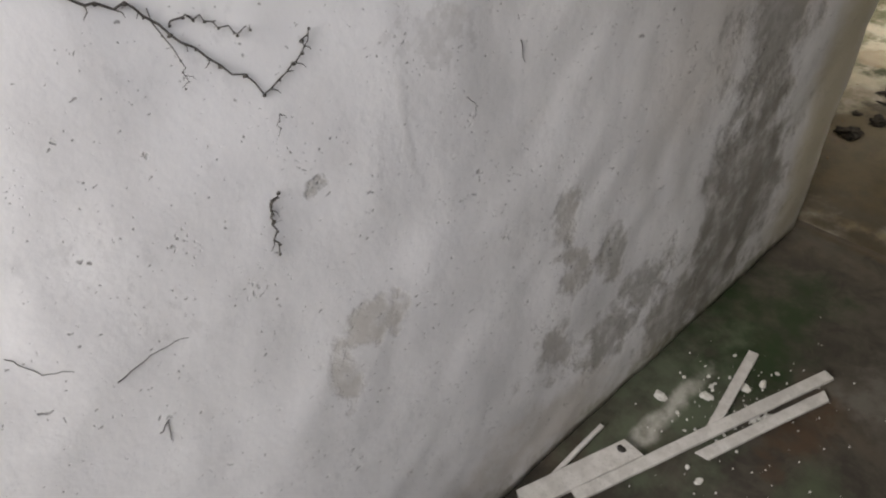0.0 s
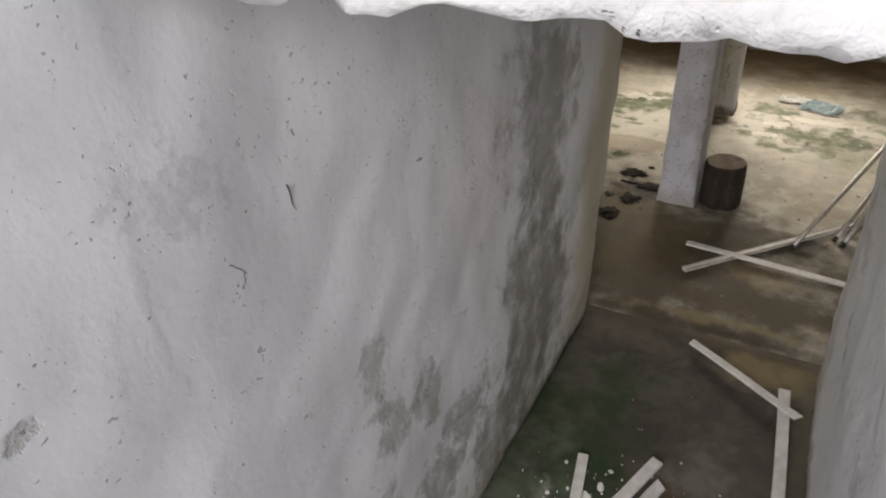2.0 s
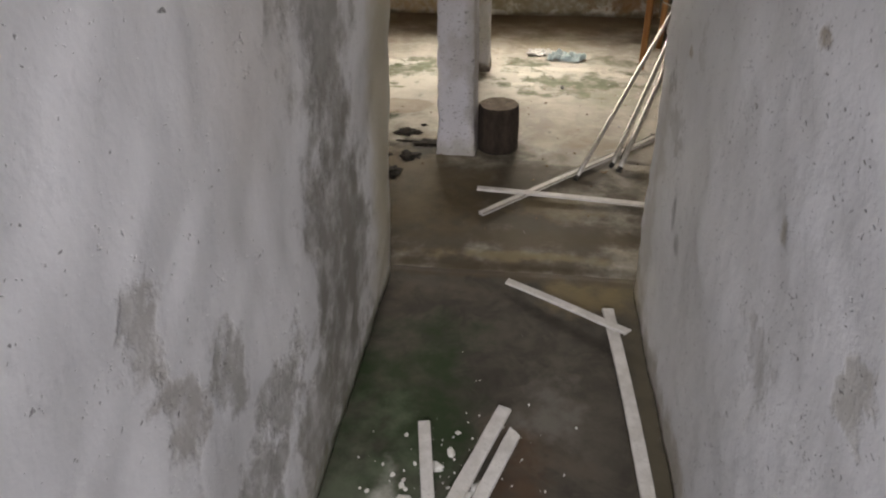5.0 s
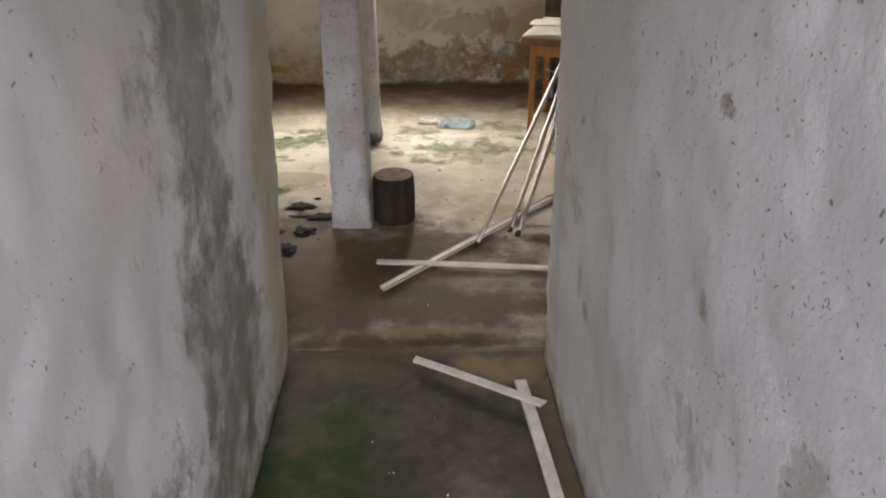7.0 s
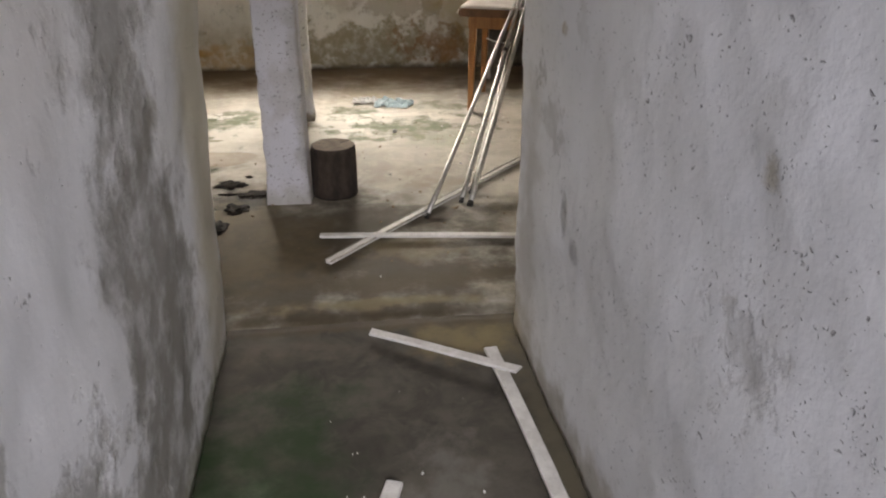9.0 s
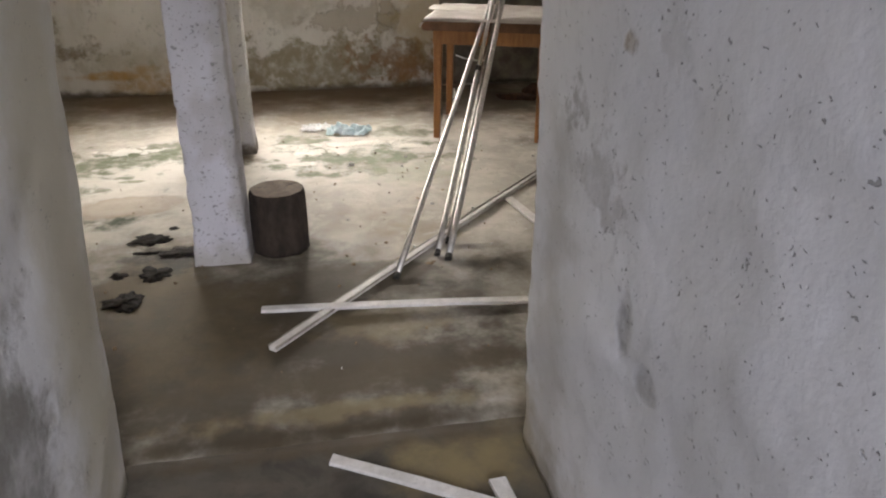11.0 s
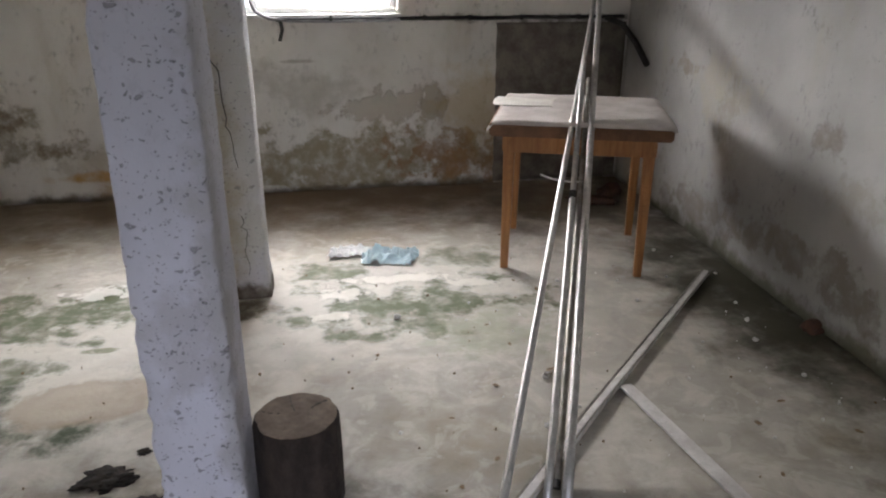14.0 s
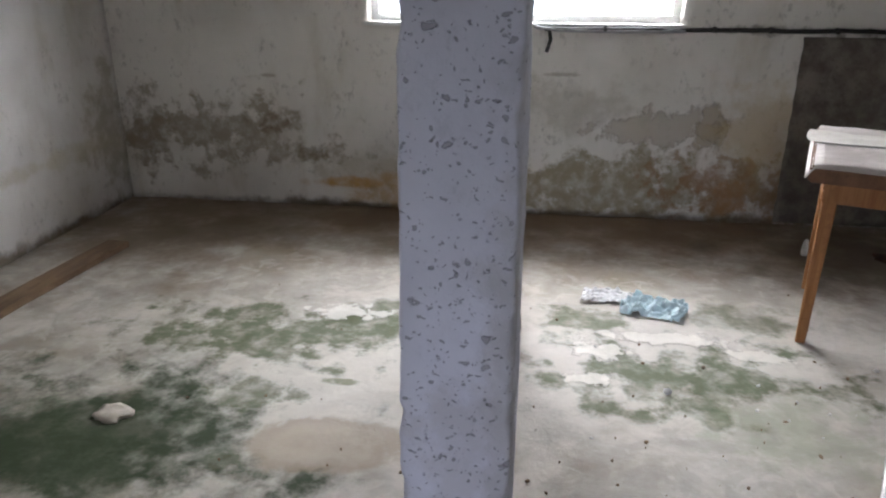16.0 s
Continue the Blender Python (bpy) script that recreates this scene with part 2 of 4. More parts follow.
MAT_BACK = plaster("damp_limewash_back", (0.70, 0.68, 0.63), (0.59, 0.57, 0.515), 0.5, (
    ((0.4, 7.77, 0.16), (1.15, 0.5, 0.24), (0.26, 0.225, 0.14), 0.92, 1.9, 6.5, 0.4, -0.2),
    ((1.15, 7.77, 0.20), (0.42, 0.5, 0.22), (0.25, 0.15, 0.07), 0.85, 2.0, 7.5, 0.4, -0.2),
    ((0.70, 7.77, 0.57), (0.36, 0.5, 0.10), (0.43, 0.39, 0.32), 0.8, 1.4, 8.0, 0.15, -0.7),
    ((1.02, 7.77, 0.60), (0.09, 0.5, 0.14), (0.38, 0.33, 0.25), 0.8, 1.0, 8.0, 0.15, -0.7),
    ((0.25, 7.77, 0.70), (0.45, 0.5, 0.14), (0.38, 0.36, 0.30), 0.6, 1.7, 5.0, 0.6, 0.0),
    ((1.3, 7.77, 0.55), (0.3, 0.5, 0.3), (0.44, 0.34, 0.17), 0.6, 1.5, 4.0, 0.7, 0.0),
    ((-2.1, 7.77, 0.47), (0.75, 0.5, 0.24), (0.29, 0.255, 0.19), 0.9, 2.3, 7.0, 0.5, -0.2),
    ((-0.9, 7.77, 0.27), (0.6, 0.5, 0.14), (0.42, 0.39, 0.31), 0.7, 1.4, 5.0, 0.6, 0.0),
    ((-1.15, 7.77, 0.16), (0.36, 0.5, 0.045), (0.44, 0.25, 0.06), 0.9, 1.1, 4.0, 0.5, 0.0),
    ((-0.65, 7.77, 0.12), (0.5, 0.5, 0.16), (0.40, 0.26, 0.10), 0.75, 1.4, 5.0, 0.6, 0.0),
    ((-1.70, 7.77, 0.53), (0.12, 0.5, 0.06), (0.20, 0.16, 0.11), 0.85, 1.5, 10.0, 0.4, -0.3),
    ((-1.43, 7.77, 0.33), (0.12, 0.5, 0.06), (0.22, 0.18, 0.12), 0.8, 1.7, 11.0, 0.4, -0.3),
    ((-2.50, 7.77, 0.38), (0.16, 0.5, 0.20), (0.25, 0.21, 0.15), 0.8, 2.0, 9.0, 0.4, -0.2),
    ((0.14, 7.77, 0.87), (0.15, 0.5, 0.012), (0.38, 0.35, 0.29), 0.8, 0.7, 12.0, 0.5, -0.3),
    ((-1.67, 7.77, 0.83), (0.07, 0.5, 0.014), (0.38, 0.34, 0.27), 0.8, 0.7, 12.0, 0.5, -0.3),
    ((1.17, 7.77, 0.15), (0.16, 0.5, 0.10), (0.34, 0.19, 0.08), 0.6, 1.8, 12.0, 0.5, 0.0),
    ((2.0, 7.77, 1.12), (0.4, 0.5, 0.03), (0.13, 0.12, 0.10), 0.8, 1.6, 10.0, 0.5, 0.0),
    ((1.2, 7.77, 1.13), (0.5, 0.5, 0.025), (0.25, 0.23, 0.19), 0.8, 1.8, 10.0, 0.5, 0.0),
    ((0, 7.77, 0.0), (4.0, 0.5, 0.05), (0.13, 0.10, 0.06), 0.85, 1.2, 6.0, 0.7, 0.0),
), 0.9, (0.36, 0.31, 0.20), 0.35)
MAT_SIDE_LEFT = plaster("damp_limewash_far_side", (0.66, 0.645, 0.61), (0.53, 0.515, 0.48), 0.7, (
    ((-2.69, 7.65, 0.45), (0.4, 0.3, 0.40), (0.36, 0.33, 0.25), 0.75, 1.7, 6.0, 0.5, 0.0),
    ((-2.69, 7.0, 0.42), (0.4, 0.6, 0.06), (0.45, 0.42, 0.30), 0.6, 1.6, 5.0, 0.6, 0.0),
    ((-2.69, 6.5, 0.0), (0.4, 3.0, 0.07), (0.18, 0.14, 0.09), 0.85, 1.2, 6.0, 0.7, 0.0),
), 0.9, (0.38, 0.35, 0.26), 0.35, 0.4)
# darker copy of the side wall limewash, offsetting excess window light here
MAT_SIDE = plaster("dimmed_damp_limewash_side", (0.45, 0.44, 0.42), (0.36, 0.35, 0.33), 0.7, (
    ((2.3, 5.6, 0.24), (0.5, 0.9, 0.10), (0.24, 0.22, 0.18), 0.85, 2.2, 6.0, 0.4, -0.2),
    ((2.3, 5.2, 0.60), (0.5, 0.20, 0.12), (0.34, 0.32, 0.27), 0.7, 1.6, 7.0, 0.4, -0.2),
    ((2.3, 6.4, 0.85), (0.5, 0.35, 0.14), (0.46, 0.43, 0.34), 0.7, 1.8, 6.0, 0.5, 0.0),
    ((2.3, 7.3, 0.35), (0.5, 0.45, 0.30), (0.40, 0.36, 0.28), 0.7, 1.5, 5.0, 0.6, 0.0),
    ((2.3, 6.80, 0.92), (0.5, 0.16, 0.05), (0.27, 0.23, 0.17), 0.75, 1.5, 10.0, 0.45, -0.2),
    ((2.3, 6.30, 0.60), (0.5, 0.10, 0.26), (0.34, 0.31, 0.26), 0.7, 1.3, 7.0, 0.45, -0.2),
    ((2.3, 5.47, 0.78), (0.5, 0.10, 0.07), (0.22, 0.20, 0.17), 0.85, 1.4, 10.0, 0.4, -0.2),
    ((2.3, 6.55, 0.17), (0.5, 0.40, 0.10), (0.26, 0.24, 0.20), 0.85, 1.8, 8.0, 0.4, -0.3),
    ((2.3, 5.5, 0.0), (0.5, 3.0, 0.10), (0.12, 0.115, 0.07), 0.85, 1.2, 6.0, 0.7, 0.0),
), 0.9, (0.38, 0.35, 0.26), 0.35)


def concrete(name, light, dull, blobs, damp=(0.15, 0.12, 0.075), wet=0.5):
    n = Nodes(name)
    large, mid, fine = n.noise(1.2, 5.0, 0.6, warp=0.4), n.noise(6.0, 7.0, 0.65, warp=0.5), n.noise(55.0, 4.0, 0.6)
    c = n.mix(n.step(mid, 0.36, 0.66), light, dull)
    c = n.mix(n.math("MULTIPLY", n.step(large, 0.50, 0.64), wet), c, damp)
    c = n.mix(n.math("MULTIPLY", n.step(n.noise(3.1, 7.0, 0.6, warp=0.9), 0.45, 0.55), 0.38), c, tuple(0.62 * v for v in dull))
    c = n.mix(n.math("MULTIPLY", n.step(n.noise(7.5, 7.0, 0.62, warp=0.7), 0.53, 0.62), 0.4), c, tuple(1.12 * v for v in light))
    c = n.mix(n.math("MULTIPLY", n.step(n.noise(17.0, 6.0, 0.7), 0.54, 0.75), 0.4), c, tuple(0.5 * v for v in dull))
    c = n.mix(n.math("MULTIPLY", fine, 0.25), c, tuple(0.6 * v for v in light))
    relief = [(large, 0.8), (mid, 0.35), (fine, 0.10)]
    for centre, radii, colour, strength, wobble, scale, soft, depth in blobs:
        mask = n.blob(centre, radii, wobble, scale, soft, seed=2 * centre[0] + centre[1])
        c = n.mix(n.math("MULTIPLY", mask, strength), c, colour)
        if depth:
            relief.append((mask, depth))
    return n.finish(c, 0.8, 0.0, relief, 0.012, 0.3)


DARK, MOSS, PALE = (0.085, 0.068, 0.045), (0.075, 0.092, 0.036), (0.64, 0.615, 0.55)
MAT_ROOM = concrete("worn_concrete_room", (0.53, 0.495, 0.43), (0.40, 0.365, 0.305), (
    ((0.2, 6.05, 0), (1.3, 0.75, 1), PALE, 0.55, 1.0, 3.0, 0.7, 0.0),
    ((-0.75, 5.6, 0), (0.8, 0.75, 1), PALE, 0.55, 1.2, 3.0, 0.7, 0.0),
    # strip below the window wall: dirt plus its shade, painted dark
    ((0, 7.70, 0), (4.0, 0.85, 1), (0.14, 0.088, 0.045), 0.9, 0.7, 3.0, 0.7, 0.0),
    # room entrance, to y 4.6: brown damp with the weak light there painted in
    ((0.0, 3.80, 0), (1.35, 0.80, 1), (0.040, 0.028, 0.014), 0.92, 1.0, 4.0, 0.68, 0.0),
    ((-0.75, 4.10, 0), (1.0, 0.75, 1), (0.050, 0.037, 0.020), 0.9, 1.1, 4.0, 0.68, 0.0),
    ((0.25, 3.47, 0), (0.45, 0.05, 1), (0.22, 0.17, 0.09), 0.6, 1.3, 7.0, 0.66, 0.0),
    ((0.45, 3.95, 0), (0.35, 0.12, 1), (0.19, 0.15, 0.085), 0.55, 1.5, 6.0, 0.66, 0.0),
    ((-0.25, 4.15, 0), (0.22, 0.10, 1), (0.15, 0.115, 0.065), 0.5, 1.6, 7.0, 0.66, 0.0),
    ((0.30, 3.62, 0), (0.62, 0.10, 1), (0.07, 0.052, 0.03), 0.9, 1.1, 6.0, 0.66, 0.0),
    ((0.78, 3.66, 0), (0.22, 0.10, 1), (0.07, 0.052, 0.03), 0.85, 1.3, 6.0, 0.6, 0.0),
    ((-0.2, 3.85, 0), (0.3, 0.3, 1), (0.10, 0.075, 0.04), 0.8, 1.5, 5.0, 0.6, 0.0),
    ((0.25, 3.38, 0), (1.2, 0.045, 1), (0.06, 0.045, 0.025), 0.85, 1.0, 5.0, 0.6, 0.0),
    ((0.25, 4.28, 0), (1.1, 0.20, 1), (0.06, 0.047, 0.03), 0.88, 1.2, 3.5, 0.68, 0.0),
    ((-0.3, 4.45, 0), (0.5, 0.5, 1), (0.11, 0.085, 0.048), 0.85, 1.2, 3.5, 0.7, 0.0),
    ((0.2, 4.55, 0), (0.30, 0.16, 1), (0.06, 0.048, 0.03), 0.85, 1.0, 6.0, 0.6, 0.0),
    # right wall and far right corner: damp dirt, corner shade painted in
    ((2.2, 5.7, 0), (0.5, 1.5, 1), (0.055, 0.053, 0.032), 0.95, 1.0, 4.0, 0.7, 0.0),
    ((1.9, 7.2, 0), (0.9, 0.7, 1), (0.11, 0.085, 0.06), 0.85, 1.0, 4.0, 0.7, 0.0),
    ((0.52, 5.86, 0), (0.60, 0.26, 1), MOSS, 0.92, 1.6, 5.0, 0.35, 0.15),
    ((0.25, 6.30, 0), (0.25, 0.12, 1), MOSS, 0.85, 1.5, 6.0, 0.35, 0.15),
    ((0.95, 6.40, 0), (0.25, 0.16, 1), MOSS, 0.75, 1.6, 6.0, 0.6, 0.15),
    ((0.9, 5.55, 0), (0.3, 0.25, 1), (0.30, 0.32, 0.22), 0.6, 1.7, 7.0, 0.6, 0.0),
    ((-1.38, 5.25, 0), (0.66, 0.42, 1), (0.026, 0.042, 0.014), 0.98, 1.5, 5.0, 0.55, 0.15),
    ((-1.50, 5.18, 0), (0.55, 0.36, 1), (0.030, 0.044, 0.016), 0.8, 1.1, 4.0, 0.68, 0.1),
    ((-1.0, 6.0, 0), (0.58, 0.26, 1), MOSS, 0.9, 1.8, 6.0, 0.4, 0.15),
    ((-0.6, 6.22, 0), (0.30, 0.14, 1), MOSS, 0.9, 1.4, 5.0, 0.6, 0.15),
    ((-0.62, 5.28, 0), (0.27, 0.15, 1), (0.31, 0.25, 0.18), 0.75, 0.6, 5.0, 0.12, 0.0),
    ((-0.62, 5.28, 0), (0.235, 0.125, 1), (0.44, 0.385, 0.31), 0.8, 0.6, 5.0, 0.3, 0.0),
    ((0.28, 6.02, 0), (0.11, 0.075, 1), (0.74, 0.71, 0.63), 0.7, 1.7, 11.0, 0.1, 0.5),
    ((0.55, 6.16, 0), (0.26, 0.055, 1), (0.74, 0.71, 0.63), 0.7, 1.7, 11.0, 0.1, 0.5),
    ((0.22, 5.80, 0), (0.10, 0.05, 1), (0.70, 0.67, 0.59), 0.7, 1.7, 11.0, 0.1, 0.4),
    ((0.90, 6.05, 0), (0.12, 0.05, 1), (0.70, 0.67, 0.59), 0.7, 1.7, 11.0, 0.1, 0.4),
    ((-0.78, 6.24, 0), (0.16, 0.07, 1), (0.74, 0.72, 0.66), 0.7, 1.7, 11.0, 0.1, 0.4),
    ((-0.95, 5.52, 0), (0.20, 0.10, 1), MOSS, 0.8, 1.3, 7.0, 0.3, 0.1),
    ((-0.68, 5.65, 0), (0.09, 0.025, 1), (0.16, 0.17, 0.09), 0.85, 0.8, 9.0, 0.3, 0.1),
    ((-0.91, 5.16, 0), (0.06, 0.05, 1), (0.06, 0.075, 0.03), 0.85, 0.9, 9.0, 0.3, 0.1),
    # cast shadow of the far pillar, painted on the floor before it
    ((-0.14, 5.94, 0), (0.16, 0.12, 1), (0.09, 0.065, 0.04), 0.9, 0.6, 7.0, 0.4, 0.0),
    ((-0.36, 4.62, 0), (0.24, 0.16, 1), (0.035, 0.03, 0.022), 0.92, 1.4, 8.0, 0.66, 0.1),
    # far left corner, dirt darkened further for the shade
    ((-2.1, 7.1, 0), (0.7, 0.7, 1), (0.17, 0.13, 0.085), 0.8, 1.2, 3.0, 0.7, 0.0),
), (0.22, 0.175, 0.105), 0.65)
# damp concrete, base darkened further because the stairwell lamp overlights the floor
MAT_PASSAGE = concrete("dimmed_damp_concrete_passage", (0.082, 0.072, 0.057), (0.042, 0.036, 0.028), (
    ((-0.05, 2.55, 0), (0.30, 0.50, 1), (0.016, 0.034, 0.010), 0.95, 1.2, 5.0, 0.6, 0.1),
    ((-0.1, 2.0, 0), (0.30, 0.5, 1), (0.10, 0.125, 0.08), 0.75, 1.2, 6.0, 0.6, 0.0),
    ((0.5, 1.95, 0), (0.16, 0.2, 1), (0.08, 0.105, 0.06), 0.7, 1.3, 6.0, 0.6, 0.0),
    ((0.32, 2.2, 0), (0.10, 0.24, 1), (0.075, 0.045, 0.025), 0.8, 1.2, 7.0, 0.5, 0.0),
    ((0.42, 2.5, 0), (0.14, 0.2, 1), (0.20, 0.185, 0.16), 0.5, 1.3, 6.0, 0.6, 0.0),
    ((-0.09, 1.90, 0), (0.045, 0.34, 1), (0.52, 0.50, 0.46), 0.75, 0.7, 9.0, 0.6, 0.0),
    ((0.66, 3.2, 0), (0.3, 0.16, 1), (0.20, 0.15, 0.07), 0.8, 1.1, 5.0, 0.7, 0.0),
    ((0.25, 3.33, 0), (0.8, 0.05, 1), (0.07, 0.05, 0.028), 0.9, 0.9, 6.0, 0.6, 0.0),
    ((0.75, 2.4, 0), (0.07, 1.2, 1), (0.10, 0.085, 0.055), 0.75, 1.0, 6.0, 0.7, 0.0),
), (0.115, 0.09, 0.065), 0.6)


def plain(name, light, dark, scale=14.0, rough=0.7, metal=0.0, stretch=None, relief=0.3, specks=0.0, specular=0.35):
    n = Nodes(name)
    a, b = n.noise(scale, 5.0, 0.6, stretch), n.noise(scale * 6, 3.0)
    c = n.mix(n.step(a, 0.32, 0.68), light, dark)
    c = n.mix(n.math("MULTIPLY", n.step(b, 0.55, 0.7), 0.3 + specks), c, tuple(0.55 * v for v in dark))
    return n.finish(c, rough, metal, [(a, relief), (b, relief * 0.4)], 0.004, specular)


MAT_BATTEN = plain("whitewashed_batten", (0.63, 0.61, 0.58), (0.49, 0.47, 0.44), 18.0, 0.75)
MAT_BATTEN_DULL = plain("dusty_batten", (0.52, 0.48, 0.41), (0.40, 0.36, 0.29), 18.0, 0.75)
MAT_STEEL = plain("galvanised_steel", (0.56, 0.55, 0.52), (0.42, 0.41, 0.39), 25.0, 0.42, 0.75, relief=0.1)
MAT_STEEL_DULL = plain("dull_steel", (0.36, 0.34, 0.30), (0.22, 0.20, 0.17), 25.0, 0.5, 0.6, relief=0.1)
MAT_WOOD = plain("varnished_pine", (0.40, 0.185, 0.06), (0.28, 0.115, 0.035), 6.0, 0.42, stretch=(9, 9, 0.7), relief=0.12, specular=0.45)
MAT_TOP = plain("dusty_table_cover", (0.66, 0.61, 0.57), (0.48, 0.43, 0.39), 5.0, 0.55, relief=0.15)
MAT_EDGE = plain("worn_table_edge", (0.20, 0.10, 0.05), (0.12, 0.062, 0.032), 16.0, 0.6, relief=0.2)
MAT_BARK = plain("dark_log_bark", (0.05, 0.036, 0.027), (0.024, 0.018, 0.014), 16.0, 0.95, stretch=(1.8, 1.8, 0.8), relief=2.0)
MAT_CUT = plain("weathered_cut_wood", (0.17, 0.125, 0.085), (0.09, 0.064, 0.044), 13.0, 0.9, relief=0.7)
MAT_CLOD = plain("dark_dirt", (0.028, 0.022, 0.016), (0.012, 0.010, 0.008), 40.0, 1.0, relief=1.0)
MAT_FLAKE = plain("plaster_flake", (0.68, 0.67, 0.63), (0.52, 0.51, 0.47), 40.0, 0.9)
MAT_SHEET = plain("pale_blue_plastic", (0.62, 0.74, 0.76), (0.46, 0.60, 0.64), 9.0, 0.35, relief=0.2, specular=0.5)
MAT_SHEET_WHITE = plain("white_plastic", (0.80, 0.80, 0.78), (0.70, 0.71, 0.70), 9.0, 0.35, relief=0.2, specular=0.5)
MAT_PAPER = plain("dusty_paper", (0.74, 0.71, 0.65), (0.62, 0.59, 0.53), 8.0, 0.85)
MAT_CABLE = plain("black_cable", (0.035, 0.033, 0.03), (0.02, 0.02, 0.018), 30.0, 0.6)
MAT_PIPE = plain("grey_conduit", (0.42, 0.42, 0.42), (0.30, 0.30, 0.30), 20.0, 0.5)
MAT_TWIG = plain("dead_creeper", (0.085, 0.078, 0.07), (0.045, 0.04, 0.036), 30.0, 0.9)
MAT_FRAME = plain("white_window_paint", (0.76, 0.76, 0.74), (0.64, 0.64, 0.61), 12.0, 0.5)
MAT_PLANK = plain("old_brown_plank", (0.19, 0.125, 0.068), (0.11, 0.07, 0.04), 7.0, 0.85, stretch=(3, 0.6, 1), relief=0.6)
MAT_RUST = plain("rusty_scrap", (0.12, 0.06, 0.04), (0.06, 0.035, 0.025), 20.0, 0.9, relief=0.6)
MAT_LEAF = plain("dry_leaf", (0.22, 0.15, 0.08), (0.12, 0.08, 0.045), 30.0, 0.85)
MAT_CRACK = plain("crack_shadow", (0.05, 0.045, 0.04), (0.03, 0.028, 0.025), 30.0, 1.0)
MAT_CEMENT = plain("bare_cement", (0.21, 0.185, 0.155), (0.11, 0.095, 0.08), 9.0, 0.95, relief=1.6)
MAT_LINTEL = plaster("rough_limewash", (0.76, 0.76, 0.77), (0.60, 0.60, 0.61), 0.5, (), 2.5)
MAT_CEILING = plaster("limewash_ceiling", (0.68, 0.66, 0.60), (0.58, 0.56, 0.50), 0.3, (), 1.0)
MAT_GROUND = plain("outdoor_ground", (0.22, 0.20, 0.15), (0.13, 0.13, 0.08), 2.0, 0.95, relief=1.0)
glass = bpy.data.materials.new("window_glass")
glass.use_nodes = True
glass.node_tree.nodes["Principled BSDF"].inputs["Transmission Weight"].default_value = 1.0
glass.node_tree.nodes["Principled BSDF"].inputs["Roughness"].default_value = 0.02
glass.node_tree.nodes["Principled BSDF"].inputs["IOR"].default_value = 1.45


# ---- building helpers ----
def link(name, bm, material, parent=None, label="", smooth=False):
    mesh = bpy.data.meshes.new(name)
    bmesh.ops.recalc_face_normals(bm, faces=bm.faces)
    bm.to_mesh(mesh)
    bm.free()
    for p in mesh.polygons:
        p.use_smooth = smooth
    for m in material if isinstance(material, (list, tuple)) else (material,):
        mesh.materials.append(m)
    ob = new(name, mesh)
    if parent is not None:
        ob.parent = parent
    return tagged(ob, label) if label else ob


def part(name, bm, material, parent, label="", smooth=False):
    return link(name, bm, material, parent, label, smooth)


def thing(name, label, category, place=(0, 0, 0), turn=0, group="", kind=""):
    ob = new(name)
    ob.matrix_basis = pose(*place, 0, 0, turn)
    return tagged(ob, label, category, group, kind)


def structure(name, bm, material, label, smooth=False, category=""):
    return tagged(link(name, bm, material, None, "", smooth), label, category or name.split("_")[0], "", "structure")


def box(bm, x0, x1, y0, y1, z0, z1, bevel=0.0, cuts=0):
    made = bmesh.ops.create_cube(bm, size=1.0, matrix=Matrix.LocRotScale(((x0 + x1) / 2, (y0 + y1) / 2, (z0 + z1) / 2), None, (x1 - x0, y1 - y0, z1 - z0)))
    if bevel:
        edges = {e for v in made["verts"] for e in v.link_edges}
        bmesh.ops.bevel(bm, geom=list(edges), offset=bevel, segments=2, affect="EDGES")
    return bm


def uneven(p, coarse=0.006, fine=0.002, s=3.0):
    v = Vector(p)
    return coarse * noise.noise(v * s) + 0.5 * coarse * noise.noise(v * s * 2.7 + Vector((5, 1, 2))) + fine * noise.noise(v * s * 9)


